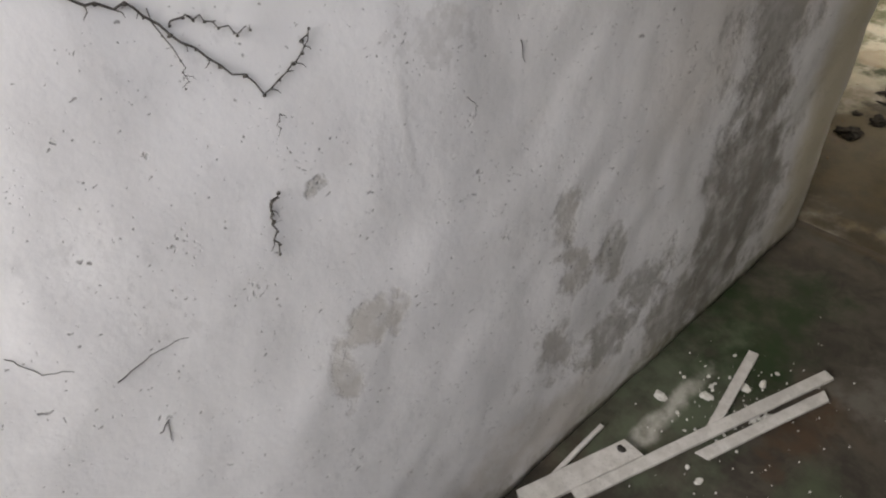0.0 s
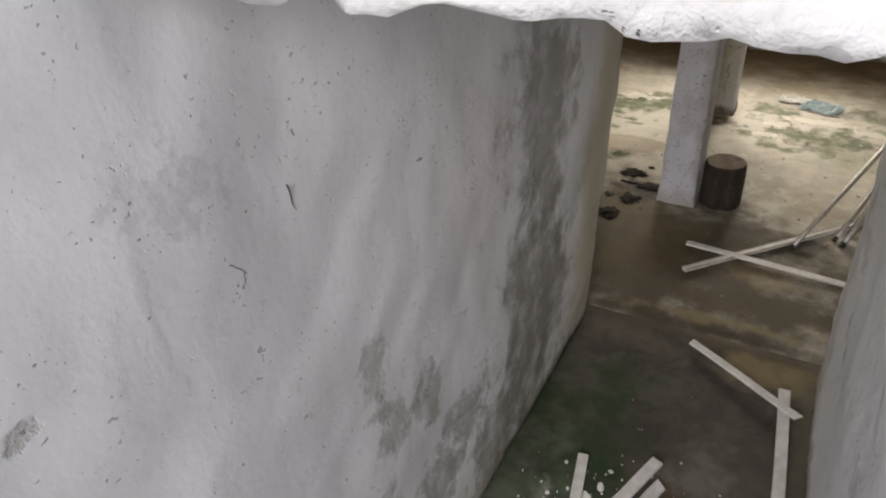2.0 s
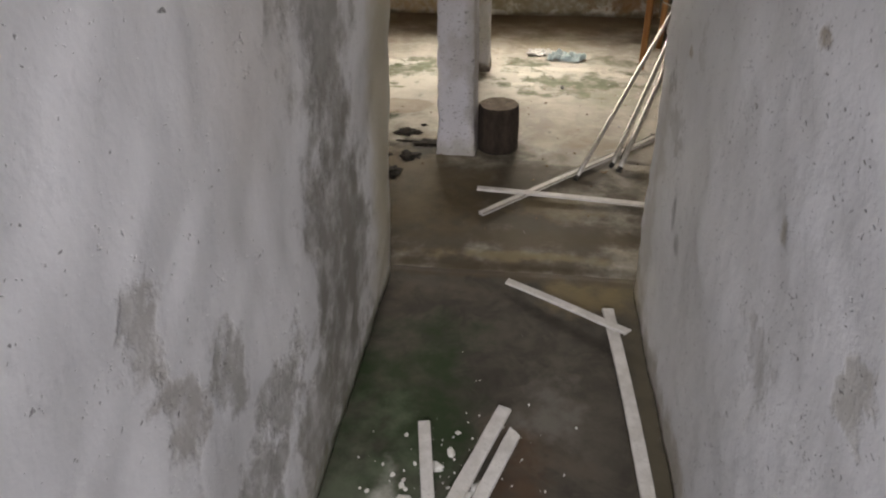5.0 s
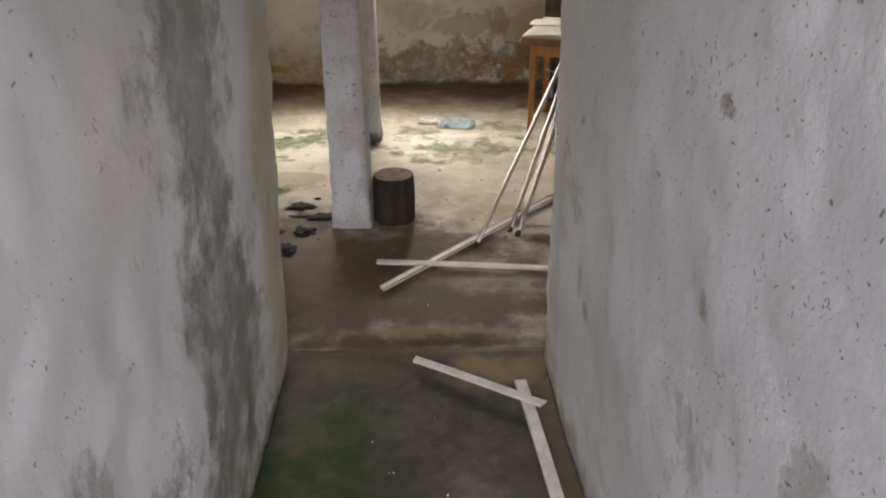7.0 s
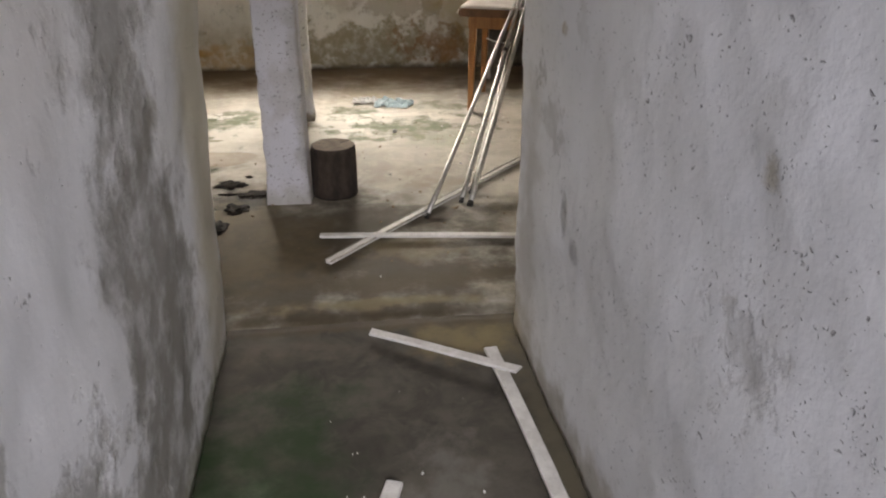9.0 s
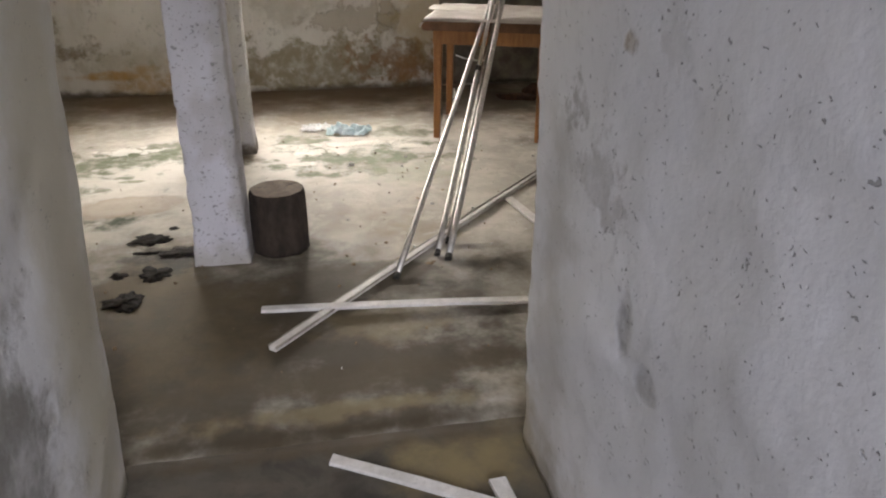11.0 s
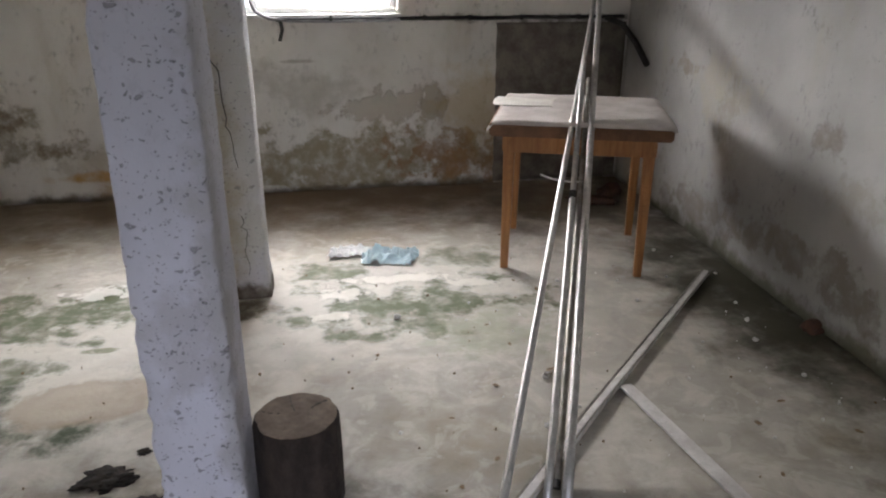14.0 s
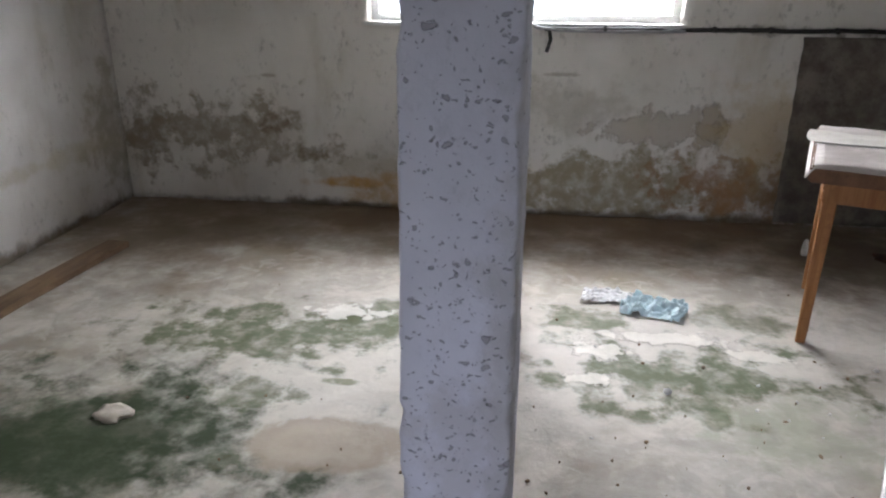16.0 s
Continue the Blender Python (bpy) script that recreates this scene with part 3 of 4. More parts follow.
def block(corners, z0, z1, shown, step=0.04, radius=0.035, coarse=0.006, fine=0.002, shear=None):
    """A masonry block over a plan polygon; sides named in shown get an uneven, finely divided face."""
    n = len(corners)
    plan = []
    for i, c in enumerate(corners):
        a, b, d = Vector(corners[i - 1]), Vector(c), Vector(corners[(i + 1) % n])
        rounded = shown[i - 1] and shown[i]
        into, out = (b - a).normalized(), (d - b).normalized()
        r = radius if rounded else 0.0
        if rounded:
            for k in range(5):
                u = k / 4
                p = (b - into * r) * (1 - u) ** 2 + b * 2 * u * (1 - u) + (b + out * r) * u ** 2
                plan.append((p, (Vector((into.y, -into.x)) * (1 - u) + Vector((out.y, -out.x)) * u).normalized(), True))
        else:
            plan.append((b, Vector((out.y, -out.x)), False))
        if shown[i]:
            start = b + out * r
            end = d - out * (radius if shown[(i + 1) % n] else 0.0)
            count = max(1, int((end - start).length / step))
            for k in range(1, count):
                plan.append((start.lerp(end, k / count), Vector((out.y, -out.x)), True))
    rows = max(1, int((z1 - z0) / step))
    bm = bmesh.new()
    grid = []
    for j in range(rows + 1):
        z = z0 + (z1 - z0) * j / rows
        ring = []
        for p, normal, rough in plan:
            q = Vector((p.x, p.y, z))
            if rough:
                d = uneven(q, coarse, fine)
                q += Vector((normal.x, normal.y, 0)) * d
            if shear:
                q += shear(q)
            ring.append(bm.verts.new(q))
        grid.append(ring)
    m = len(plan)
    for j in range(rows):
        for i in range(m):
            bm.faces.new((grid[j][i], grid[j][(i + 1) % m], grid[j + 1][(i + 1) % m], grid[j + 1][i]))
    bm.faces.new(grid[0]), bm.faces.new(grid[-1])
    return bm


def tube(bm, points, radius, sides=8, closed=True, taper=1.0):
    points = [Vector(p) for p in points]
    rings = []
    for i, p in enumerate(points):
        d = (points[min(i + 1, len(points) - 1)] - points[max(i - 1, 0)]).normalized()
        side = d.orthogonal().normalized() if i == 0 else (rings_side - d * rings_side.dot(d)).normalized()
        rings_side = side
        up = d.cross(side)
        r = radius * (1 + (taper - 1) * i / max(1, len(points) - 1))
        rings.append([bm.verts.new(p + r * (math.cos(a) * side + math.sin(a) * up)) for a in (2 * math.pi * k / sides for k in range(sides))])
    for a, b in zip(rings, rings[1:]):
        for k in range(sides):
            bm.faces.new((a[k], a[(k + 1) % sides], b[(k + 1) % sides], b[k]))
    if closed:
        bm.faces.new(rings[0]), bm.faces.new(rings[-1])
    return bm


def lump(seed, rx, ry, rz, rough=0.35, level=2, flat=True):
    """An irregular clod or pebble that sits on its flattened base."""
    bm = bmesh.new()
    bmesh.ops.create_icosphere(bm, subdivisions=level, radius=1.0)
    for v in bm.verts:
        k = 1 + rough * noise.noise(v.co * 1.6 + Vector((seed * 3.1, seed, 2))) + rough * 0.6 * noise.noise(v.co * 4 + Vector((seed, 7, seed)))
        v.co = Vector((v.co.x * rx * k, v.co.y * ry * k, max(v.co.z * k, -0.35 if flat else -9) * rz))
    low = min(v.co.z for v in bm.verts)
    bmesh.ops.translate(bm, verts=bm.verts, vec=(0, 0, -low))
    return bm


# ---- setting ----
BACK, LEFT, TOP = 7.768, -2.69, 2.25


def lean_left(q):
    near = min(1.0, max(0.0, (3.3 - q.y) / 1.9))
    return Vector(((0.045 - 0.080 * near) * q.z if q.x > -0.45 else 0.0, 0, 0))


def lean_right(q):
    return Vector((-0.030 * q.z if q.x < 1.0 else 0.0, 0, 0))


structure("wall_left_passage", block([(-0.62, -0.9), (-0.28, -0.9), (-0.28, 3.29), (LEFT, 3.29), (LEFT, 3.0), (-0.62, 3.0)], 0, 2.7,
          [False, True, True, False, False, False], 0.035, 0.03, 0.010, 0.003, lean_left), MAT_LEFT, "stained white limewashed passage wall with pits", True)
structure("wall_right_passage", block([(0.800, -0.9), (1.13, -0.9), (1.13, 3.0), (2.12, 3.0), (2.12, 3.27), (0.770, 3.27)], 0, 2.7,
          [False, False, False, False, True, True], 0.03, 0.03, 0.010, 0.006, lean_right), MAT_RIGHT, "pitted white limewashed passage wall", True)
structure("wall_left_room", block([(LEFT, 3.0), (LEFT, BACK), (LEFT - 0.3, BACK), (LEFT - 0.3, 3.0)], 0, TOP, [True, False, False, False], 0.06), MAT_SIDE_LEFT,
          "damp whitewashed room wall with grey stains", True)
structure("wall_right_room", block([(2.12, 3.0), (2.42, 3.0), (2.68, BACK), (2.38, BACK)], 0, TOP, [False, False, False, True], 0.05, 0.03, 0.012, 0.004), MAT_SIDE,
          "damp whitewashed room wall with dark mould, base colour dimmed", True)


def back_wall():
    """The far wall with its low, wide window opening cut through."""
    wx0, wx1, wz0, wz1 = -1.03, 0.792, 1.155, 1.66
    x0, x1, y1 = LEFT - 0.3, 2.68, BACK + 0.3

    def cuts(a, b, marks, step):
        out = []
        for p, q in zip([a, *marks], [*marks, b]):
            k = max(1, round((q - p) / step))
            out += [p + (q - p) * i / k for i in range(k)]
        return out + [b]

    xs, zs = cuts(x0, x1, (wx0, wx1), 0.05), cuts(0, TOP, (wz0, wz1), 0.05)
    bm = bmesh.new()
    front = [[bm.verts.new((x, BACK + uneven((x, BACK, z), 0.009, 0.003), z)) for z in zs] for x in xs]
    rear = [[bm.verts.new((x, y1, z)) for z in zs] for x in xs]

    def solid(i, j):
        if not (0 <= i < len(xs) - 1 and 0 <= j < len(zs) - 1):
            return False
        x, z = (xs[i] + xs[i + 1]) / 2, (zs[j] + zs[j + 1]) / 2
        return not (wx0 < x < wx1 and wz0 < z < wz1)

    for i in range(len(xs) - 1):
        for j in range(len(zs) - 1):
            if not solid(i, j):
                continue
            for g in (front, rear):
                bm.faces.new((g[i][j], g[i + 1][j], g[i + 1][j + 1], g[i][j + 1]))
            for di, dj, a, b in ((-1, 0, (i, j), (i, j + 1)), (1, 0, (i + 1, j), (i + 1, j + 1)), (0, -1, (i, j), (i + 1, j)), (0, 1, (i, j + 1), (i + 1, j + 1))):
                if not solid(i + di, j + dj):
                    bm.faces.new((front[a[0]][a[1]], front[b[0]][b[1]], rear[b[0]][b[1]], rear[a[0]][a[1]]))
    return bm


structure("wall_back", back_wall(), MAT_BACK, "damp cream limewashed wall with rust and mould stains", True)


def floor_sheet(x0, x1, y0, y1, z, thick, step, rise):
    nx, ny = int((x1 - x0) / step), int((y1 - y0) / step)
    bm = bmesh.new()
    g = [[bm.verts.new((x0 + (x1 - x0) * i / nx, y0 + (y1 - y0) * j / ny,
                        z + uneven((x0 + (x1 - x0) * i / nx, y0 + (y1 - y0) * j / ny, 0), 0.005, 0.0015, 2.2) - (rise if j == 0 else rise * 0.3 if j == 1 else 0))) for j in range(ny + 1)] for i in range(nx + 1)]
    for i in range(nx):
        for j in range(ny):
            bm.faces.new((g[i][j], g[i + 1][j], g[i + 1][j + 1], g[i][j + 1]))
    made = bmesh.ops.extrude_face_region(bm, geom=bm.faces[:])
    for v in made["geom"]:
        if isinstance(v, bmesh.types.BMVert):
            v.co.z = z - thick
    return bm


structure("floor_room", floor_sheet(LEFT - 0.05, 2.45, 3.345, BACK + 0.05, 0.004, 0.3, 0.05, 0.02), MAT_ROOM, "worn stained concrete floor with green moss and painted shade", True)
structure("floor_passage", floor_sheet(-0.45, 0.9, 1.0, 3.36, -0.012, 0.3, 0.045, 0.0), MAT_PASSAGE, "damp concrete passage floor with algae, darkened against the entry light", True)

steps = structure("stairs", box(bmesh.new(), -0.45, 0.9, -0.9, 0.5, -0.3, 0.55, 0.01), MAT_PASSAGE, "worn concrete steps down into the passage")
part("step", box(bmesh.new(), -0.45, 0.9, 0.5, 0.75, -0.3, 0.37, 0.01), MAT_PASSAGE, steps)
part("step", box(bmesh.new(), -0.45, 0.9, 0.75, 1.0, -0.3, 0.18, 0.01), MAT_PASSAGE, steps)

bm = box(bmesh.new(), LEFT - 0.3, 2.68, 3.0, BACK + 0.3, TOP, TOP + 0.2)
structure("ceiling", bm, MAT_CEILING, "plain whitewashed basement ceiling slab")


def lintel():
    bm = bmesh.new()
    nx, nz = 70, 30
    g = []
    for i in range(nx + 1):
        x = -0.5 + 1.45 * i / nx
        col = []
        for k in range(nz + 1):
            z = 2.032 + 0.638 * k / nz
            p = Vector((x, 1.10, z))
            d = 0.030 * noise.noise(p * 12) + 0.022 * noise.noise(p * 26) + 0.02 * max(0, 1 - k / 2)
            col.append(bm.verts.new((x, 1.10 + d, z + (0.022 * noise.noise(p * 9) + 0.014 * noise.noise(p * 23) if k == 0 else 0))))
        low = [bm.verts.new((x, y, 2.032 + 0.012 * noise.noise(Vector((x, y, 0)) * 6))) for y in (1.35, 1.8, 2.3, 3.02)]
        high = bm.verts.new((x, 3.02, 2.67))
        g.append([high, *reversed(low), *col])
    m = len(g[0])
    for a, b in zip(g, g[1:]):
        for k in range(m):
            bm.faces.new((a[k], b[k], b[(k + 1) % m], a[(k + 1) % m]))
    bm.faces.new(g[0]), bm.faces.new(g[-1])
    return bm


structure("ceiling_passage", lintel(), MAT_LINTEL, "rough white limewashed lintel over the passage", True)


def ground():
    bm = bmesh.new()
    hx0, hx1, hy0, hy1 = -0.6, 1.1, -0.9, BACK + 0.28
    xs, ys = (-400, LEFT - 0.28, -0.6, 1.1, 2.6, 400), (-400, hy0, 3.02, hy1, 400)
    v = [[bm.verts.new((x, y, 0.52)) for y in ys] for x in xs]
    for i in range(5):
        for j in range(4):
            if (j == 1 and i == 2) or (j == 2 and i in (1, 2, 3)):
                continue
            bm.faces.new((v[i][j], v[i + 1][j], v[i + 1][j + 1], v[i][j + 1]))
    return bm


structure("ground", ground(), MAT_GROUND, "bare earth ground outside the building")

# bright hazy daylight beyond the window
haze = bpy.data.materials.new("bright_haze")
haze.use_nodes = True
haze.node_tree.nodes["Principled BSDF"].inputs["Emission Color"].default_value = (0.95, 0.98, 1.0, 1)
haze.node_tree.nodes["Principled BSDF"].inputs["Emission Strength"].default_value = 2.2
structure("backdrop", box(bmesh.new(), -14, 14, 20.0, 20.2, 0.4, 6.0), haze, "overexposed white daylight beyond the window")

# ---- window ----
win = tagged(new("window_1"), "overexposed low white-framed basement window", "window", "", "structure")
wy = BACK + 0.15
for name, b in (("window_frame", (-1.03, 0.792, 1.155, 1.20)), ("window_frame", (-1.03, 0.792, 1.615, 1.66)), ("window_frame", (-1.03, -0.985, 1.20, 1.615)),
                ("window_frame", (0.747, 0.792, 1.20, 1.615)), ("mullion", (-0.145, -0.095, 1.20, 1.615))):
    part(name, box(bmesh.new(), b[0], b[1], wy - 0.025, wy + 0.025, b[2], b[3], 0.004), MAT_FRAME, win)
for a, b in ((-0.985, -0.145), (-0.095, 0.747)):
    pane = part("pane", box(bmesh.new(), a, b, wy + 0.03, wy + 0.034, 1.20, 1.615), glass, win)
    pane.visible_shadow = False
part("window_sill", box(bmesh.new(), -1.05, 0.81, BACK - 0.012, wy - 0.03, 1.135, 1.157, 0.004), MAT_FRAME, win, "chipped white sill")


# ---- pillars ----
def pillar(name, label, x0, x1, y0, y1, slant, turn):
    cx, cy = (x0 + x1) / 2, (y0 + y1) / 2
    bm = block([(x0, y0), (x1, y0), (x1, y1), (x0, y1)], -0.01, TOP + 0.002, [True] * 4, 0.022, 0.010, 0.0035, 0.003)
    rng = random.Random(4)
    chips = [(Vector((rng.choice((x0, x1)), y0, rng.uniform(0.05, 1.5))), rng.uniform(0.012, 0.03)) for _ in range(26)]
    for v in bm.verts:
        for c, r in chips:
            d = (v.co - c).length
            if d < r * 1.6:
                v.co += (Vector((cx, cy, v.co.z)) - v.co).normalized() * 0.014 * (1 - d / (r * 1.6))
        flare = 0.012 * max(0, 1 - v.co.z / 0.12)
        v.co += (Vector((v.co.x - cx, v.co.y - cy, 0))).normalized() * flare
        v.co.x = cx + (v.co.x - cx) * (1 - 0.05 * v.co.z) + slant * v.co.z
    bmesh.ops.rotate(bm, verts=bm.verts, cent=(cx, cy, 0), matrix=Matrix.Rotation(radians(turn), 3, "Z"))
    return structure(name, bm, MAT_PILLAR, label, True, "pillar")


near_pillar = pillar("pillar_near", "chipped whitewashed square concrete pillar", -0.228, -0.016, 4.53, 4.74, 0.002, -2)
far_pillar = pillar("pillar_far", "cracked whitewashed square pillar before the window", -0.245, -0.035, 6.06, 6.27, 0.0, 0)


def crack(points, radius, parent, seed):
    rng = random.Random(seed)
    path = []
    for a, b in zip(points, points[1:]):
        for k in range(6):
            p = Vector(a).lerp(Vector(b), k / 6)
            path.append(p + Vector((rng.uniform(-0.011, 0.011), 0, rng.uniform(-0.003, 0.003))))
    path.append(Vector(points[-1]))
    part("crack", tube(bmesh.new(), path, radius, 5, True, 0.5), MAT_CRACK, parent, "thin dark plaster crack")


crack([(-0.20, 6.058, 1.18), (-0.165, 6.058, 1.0), (-0.15, 6.058, 0.80), (-0.12, 6.058, 0.62)], 0.0032, far_pillar, 3)
crack([(-0.13, 6.056, 0.40), (-0.115, 6.055, 0.30), (-0.12, 6.053, 0.12)], 0.0022, far_pillar, 5)

# bare cement patch, slightly proud of the wall
bm = block([(1.45, BACK - 0.014), (2.36, BACK - 0.014), (2.36, BACK + 0.01), (1.45, BACK + 0.01)], 0.02, 1.10, [True, False, False, False], 0.03, 0.01, 0.008, 0.004,
           lambda q: Vector((0.010 * noise.noise(Vector((0, 3, q.z * 14))) if q.x < 1.5 else 0, 0, 0)))
tagged(link("wall_patch", bm, MAT_CEMENT, None, "dark bare cement patch on the wall", True), "", "wall patch", "", "structure")


# ---- battens and profiles on the floor ----
def batten(name, a, b, width, thick, material, label, lift=0.006, lift_b=None, warp=0.0, category="batten", ends=0.0):
    """A long flat strip from a to b on the floor."""
    a, b = Vector((*a, lift)), Vector((*b, lift if lift_b is None else lift_b))
    d = b - a
    length = d.length
    side, up = Vector((-d.y, d.x, 0)).normalized(), Vector((0, 0, 1))
    rng = random.Random(round(100 * (a.x + b.y)))
    bm = bmesh.new()
    count = max(4, int(length / 0.06))
    rings = []
    for i in range(count + 1):
        u = i / count
        p = a + d * u + side * (warp * math.sin(math.pi * u)) + up * 0.002 * math.sin(5 * u)
        w = width / 2 + rng.uniform(-0.0008, 0.0008)
        c = min(0.003, thick / 3)
        skew = ends * (1 if i == count else -1 if i == 0 else 0)
        profile = ((-w, 0), (w, 0), (w, thick - c), (w - c, thick), (-w + c, thick), (-w, thick - c))
        rings.append([bm.verts.new(p + side * s + up * h + d.normalized() * skew * s) for s, h in profile])
    for r, q in zip(rings, rings[1:]):
        for k in range(6):
            bm.faces.new((r[k], r[(k + 1) % 6], q[(k + 1) % 6], q[k]))
    bm.faces.new(rings[0]), bm.faces.new(rings[-1])
    return tagged(link(name, bm, material), label, category, "battens on the floor")


batten("wooden_batten", (0.04, 4.075), (1.50, 3.925), 0.038, 0.012, MAT_BATTEN, "long pale wooden batten lying on the room floor", 0.022, 0.012, 0.006)
batten("wooden_batten", (0.235, 3.26), (0.715, 2.945), 0.038, 0.010, MAT_BATTEN, "short whitewashed batten resting across a longer one", 0.004, 0.020, 0.0, ends=0.2)
batten("wooden_batten", (0.650, 3.10), (0.712, 1.75), 0.046, 0.012, MAT_BATTEN, "long whitewashed batten beside the passage wall", 0.004, 0.004, 0.012)
batten("wooden_batten", (0.262, 2.49), (-0.10, 1.40), 0.048, 0.013, MAT_BATTEN, "whitewashed batten on rubble in the passage", 0.012, 0.010)
batten("wooden_batten", (0.300, 2.395), (0.115, 1.845), 0.046, 0.011, MAT_BATTEN, "broken whitewashed batten on the passage floor", 0.004, 0.004, ends=-0.5)
batten("wooden_batten", (-0.002, 2.405), (0.085, 1.93), 0.040, 0.012, MAT_BATTEN, "short whitewashed batten standing off the damp floor", 0.004, 0.014)
batten("wooden_plank", (-0.075, 1.70), (-0.22, 1.25), 0.088, 0.018, MAT_BATTEN, "whitewashed plank with a knot hole on the floor", 0.004, 0.004, 0.0, "plank", 0.25)
batten("wooden_batten", (-0.218, 1.70), (-0.205, 1.25), 0.018, 0.012, MAT_BATTEN, "thin whitewashed lath against the passage wall", 0.004, 0.004)
batten("wooden_batten", (1.258, 5.035), (1.40, 3.95), 0.050, 0.008, MAT_BATTEN, "pale flat batten lying on the room floor", 0.012, 0.012)
# flat dark lump added on the plank to imitate its knot hole
tagged(link("knot_hole", lump(3, 0.018, 0.013, 0.006), MAT_CRACK), "dark lump in place of a knot hole", "dirt").location = (-0.10, 1.66, 0.022)


strip = tagged(batten("metal_strip", (0.078, 3.82), (2.095, 5.96), 0.032, 0.016, MAT_BATTEN, "long bright metal strip lying across the floor", 0.010, 0.006, 0.008), "", "metal strip")

for side in (-1, 1):
    off = Vector((-0.728, 0.686, 0)) * side * 0.0165
    part("lip", tube(bmesh.new(), [Vector((0.078, 3.82, 0.025)) + off, Vector((1.08, 4.895, 0.023)) + off + Vector((-0.0058, 0.0055, 0)), Vector((2.095, 5.96, 0.021)) + off], 0.0045, 4), MAT_STEEL_DULL, strip, "dull folded metal lip")

# ---- old plank along the left wall ----
tagged(batten("floor_plank", (-2.27, 6.87), (-2.40, 5.2), 0.13, 0.03, MAT_PLANK, "old brown plank lying along the wall", 0.004, None, 0.0, "plank"), "", "", "planks")


# ---- table ----
def table():
    turn = -20.0
    t = thing("table", "small varnished pine table with a dusty pale cover", "table", (1.535, 6.39, 0.006), turn)
    hw, hd = 0.325, 0.30

    def leg(x, y):
        bm = bmesh.new()
        rows = ((0.0, 0.019), (0.30, 0.023), (0.60, 0.027), (0.66, 0.028))
        rings = []
        for z, w in rows:
            c = 0.005
            prof = ((-w + c, -w), (w - c, -w), (w, -w + c), (w, w - c), (w - c, w), (-w + c, w), (-w, w - c), (-w, -w + c))
            k = 1 + 0.02 * (0.66 - z)
            rings.append([bm.verts.new((x * k + a, y * k + b, z)) for a, b in prof])
        for r, q in zip(rings, rings[1:]):
            for i in range(8):
                bm.faces.new((r[i], r[(i + 1) % 8], q[(i + 1) % 8], q[i]))
        bm.faces.new(rings[0]), bm.faces.new(rings[-1])
        part("leg", bm, MAT_WOOD, t, "tapered pine leg")

    for sx in (-1, 1):
        for sy in (-1, 1):
            leg(sx * hw, sy * hd)
    part("apron", box(bmesh.new(), -hw - 0.03, hw + 0.03, -hd - 0.034, -hd - 0.012, 0.575, 0.66, 0.003), MAT_WOOD, t)
    part("apron", box(bmesh.new(), -hw - 0.03, hw + 0.03, hd + 0.012, hd + 0.034, 0.575, 0.66, 0.003), MAT_WOOD, t)
    part("apron", box(bmesh.new(), -hw - 0.034, -hw - 0.012, -hd - 0.010, hd + 0.010, 0.575, 0.66, 0.003), MAT_WOOD, t)
    part("apron", box(bmesh.new(), hw + 0.012, hw + 0.034, -hd - 0.010, hd + 0.010, 0.575, 0.66, 0.003), MAT_WOOD, t)
    part("tabletop", box(bmesh.new(), -0.415, 0.415, -0.405, 0.405, 0.660, 0.722, 0.008), MAT_EDGE, t, "dark worn tabletop edge")
    # thin cover that sags over the edges
    bm = bmesh.new()
    n = 30
    g = []
    for i in range(n + 1):
        row = []
        for j in range(n + 1):
            x, y = -0.425 + 0.85 * i / n, -0.413 + 0.83 * j / n
            z = 0.727 + 0.0035 * noise.noise(Vector((x * 6, y * 6, 1))) + 0.002 * noise.noise(Vector((x * 22, y * 22, 4)))
            if i == 0:
                z -= 0.045 + 0.014 * noise.noise(Vector((0, y * 9, 2)))
            elif i == n:
                z -= 0.010
            if j == 0:
                z -= 0.012
            row.append(bm.verts.new((x, y, z)))
        g.append(row)
    for i in range(n):
        for j in range(n):
            bm.faces.new((g[i][j], g[i + 1][j], g[i + 1][j + 1], g[i][j + 1]))
    cover = part("cover", bm, MAT_TOP, t, "dusty pale table cover", True)
    solid = cover.modifiers.new("thickness", "SOLIDIFY")
    solid.thickness, solid.offset = 0.003, 1.0
    for child in t.children:
        child.scale.z = 1.045
    return t


the_table = table()


def crumpled(nx, ny, w, d, height, seed, keep=None, folds=9):
    """A crumpled thin sheet."""
    bm = bmesh.new()
    off = Vector((seed * 1.3, seed * 0.7, seed))
    g = {}
    for i in range(nx + 1):
        for j in range(ny + 1):
            x, y = w * (i / nx - 0.5), d * (j / ny - 0.5)
            p = Vector((x, y, 0))
            ridge = abs(noise.noise(p * folds + off)) + 0.5 * abs(noise.noise(p * folds * 2.3 + off))
            e = Vector((noise.noise(p * 4 + off), noise.noise(p * 4 - off), 0)) * 0.10
            g[i, j] = bm.verts.new((x + e.x * w * 2, y + e.y * d * 2, 0.002 + height * ridge))
    for i in range(nx):
        for j in range(ny):
            if keep is None or keep((i + 0.5) / nx, (j + 0.5) / ny):
                bm.faces.new((g[i, j], g[i + 1, j], g[i + 1, j + 1], g[i, j + 1]))
    for v in [v for v in bm.verts if not v.link_faces]:
        bm.verts.remove(v)
    made = bmesh.ops.extrude_face_region(bm, geom=bm.faces[:])
    bmesh.ops.translate(bm, verts=[v for v in made["geom"] if isinstance(v, bmesh.types.BMVert)], vec=(0, 0, 0.0015))
    return bm


sheet = tagged(link("paper_sheet", crumpled(14, 10, 0.34, 0.26, 0.0015, 2), MAT_PAPER, None, "", False), "curled dusty paper sheet on the table", "paper")
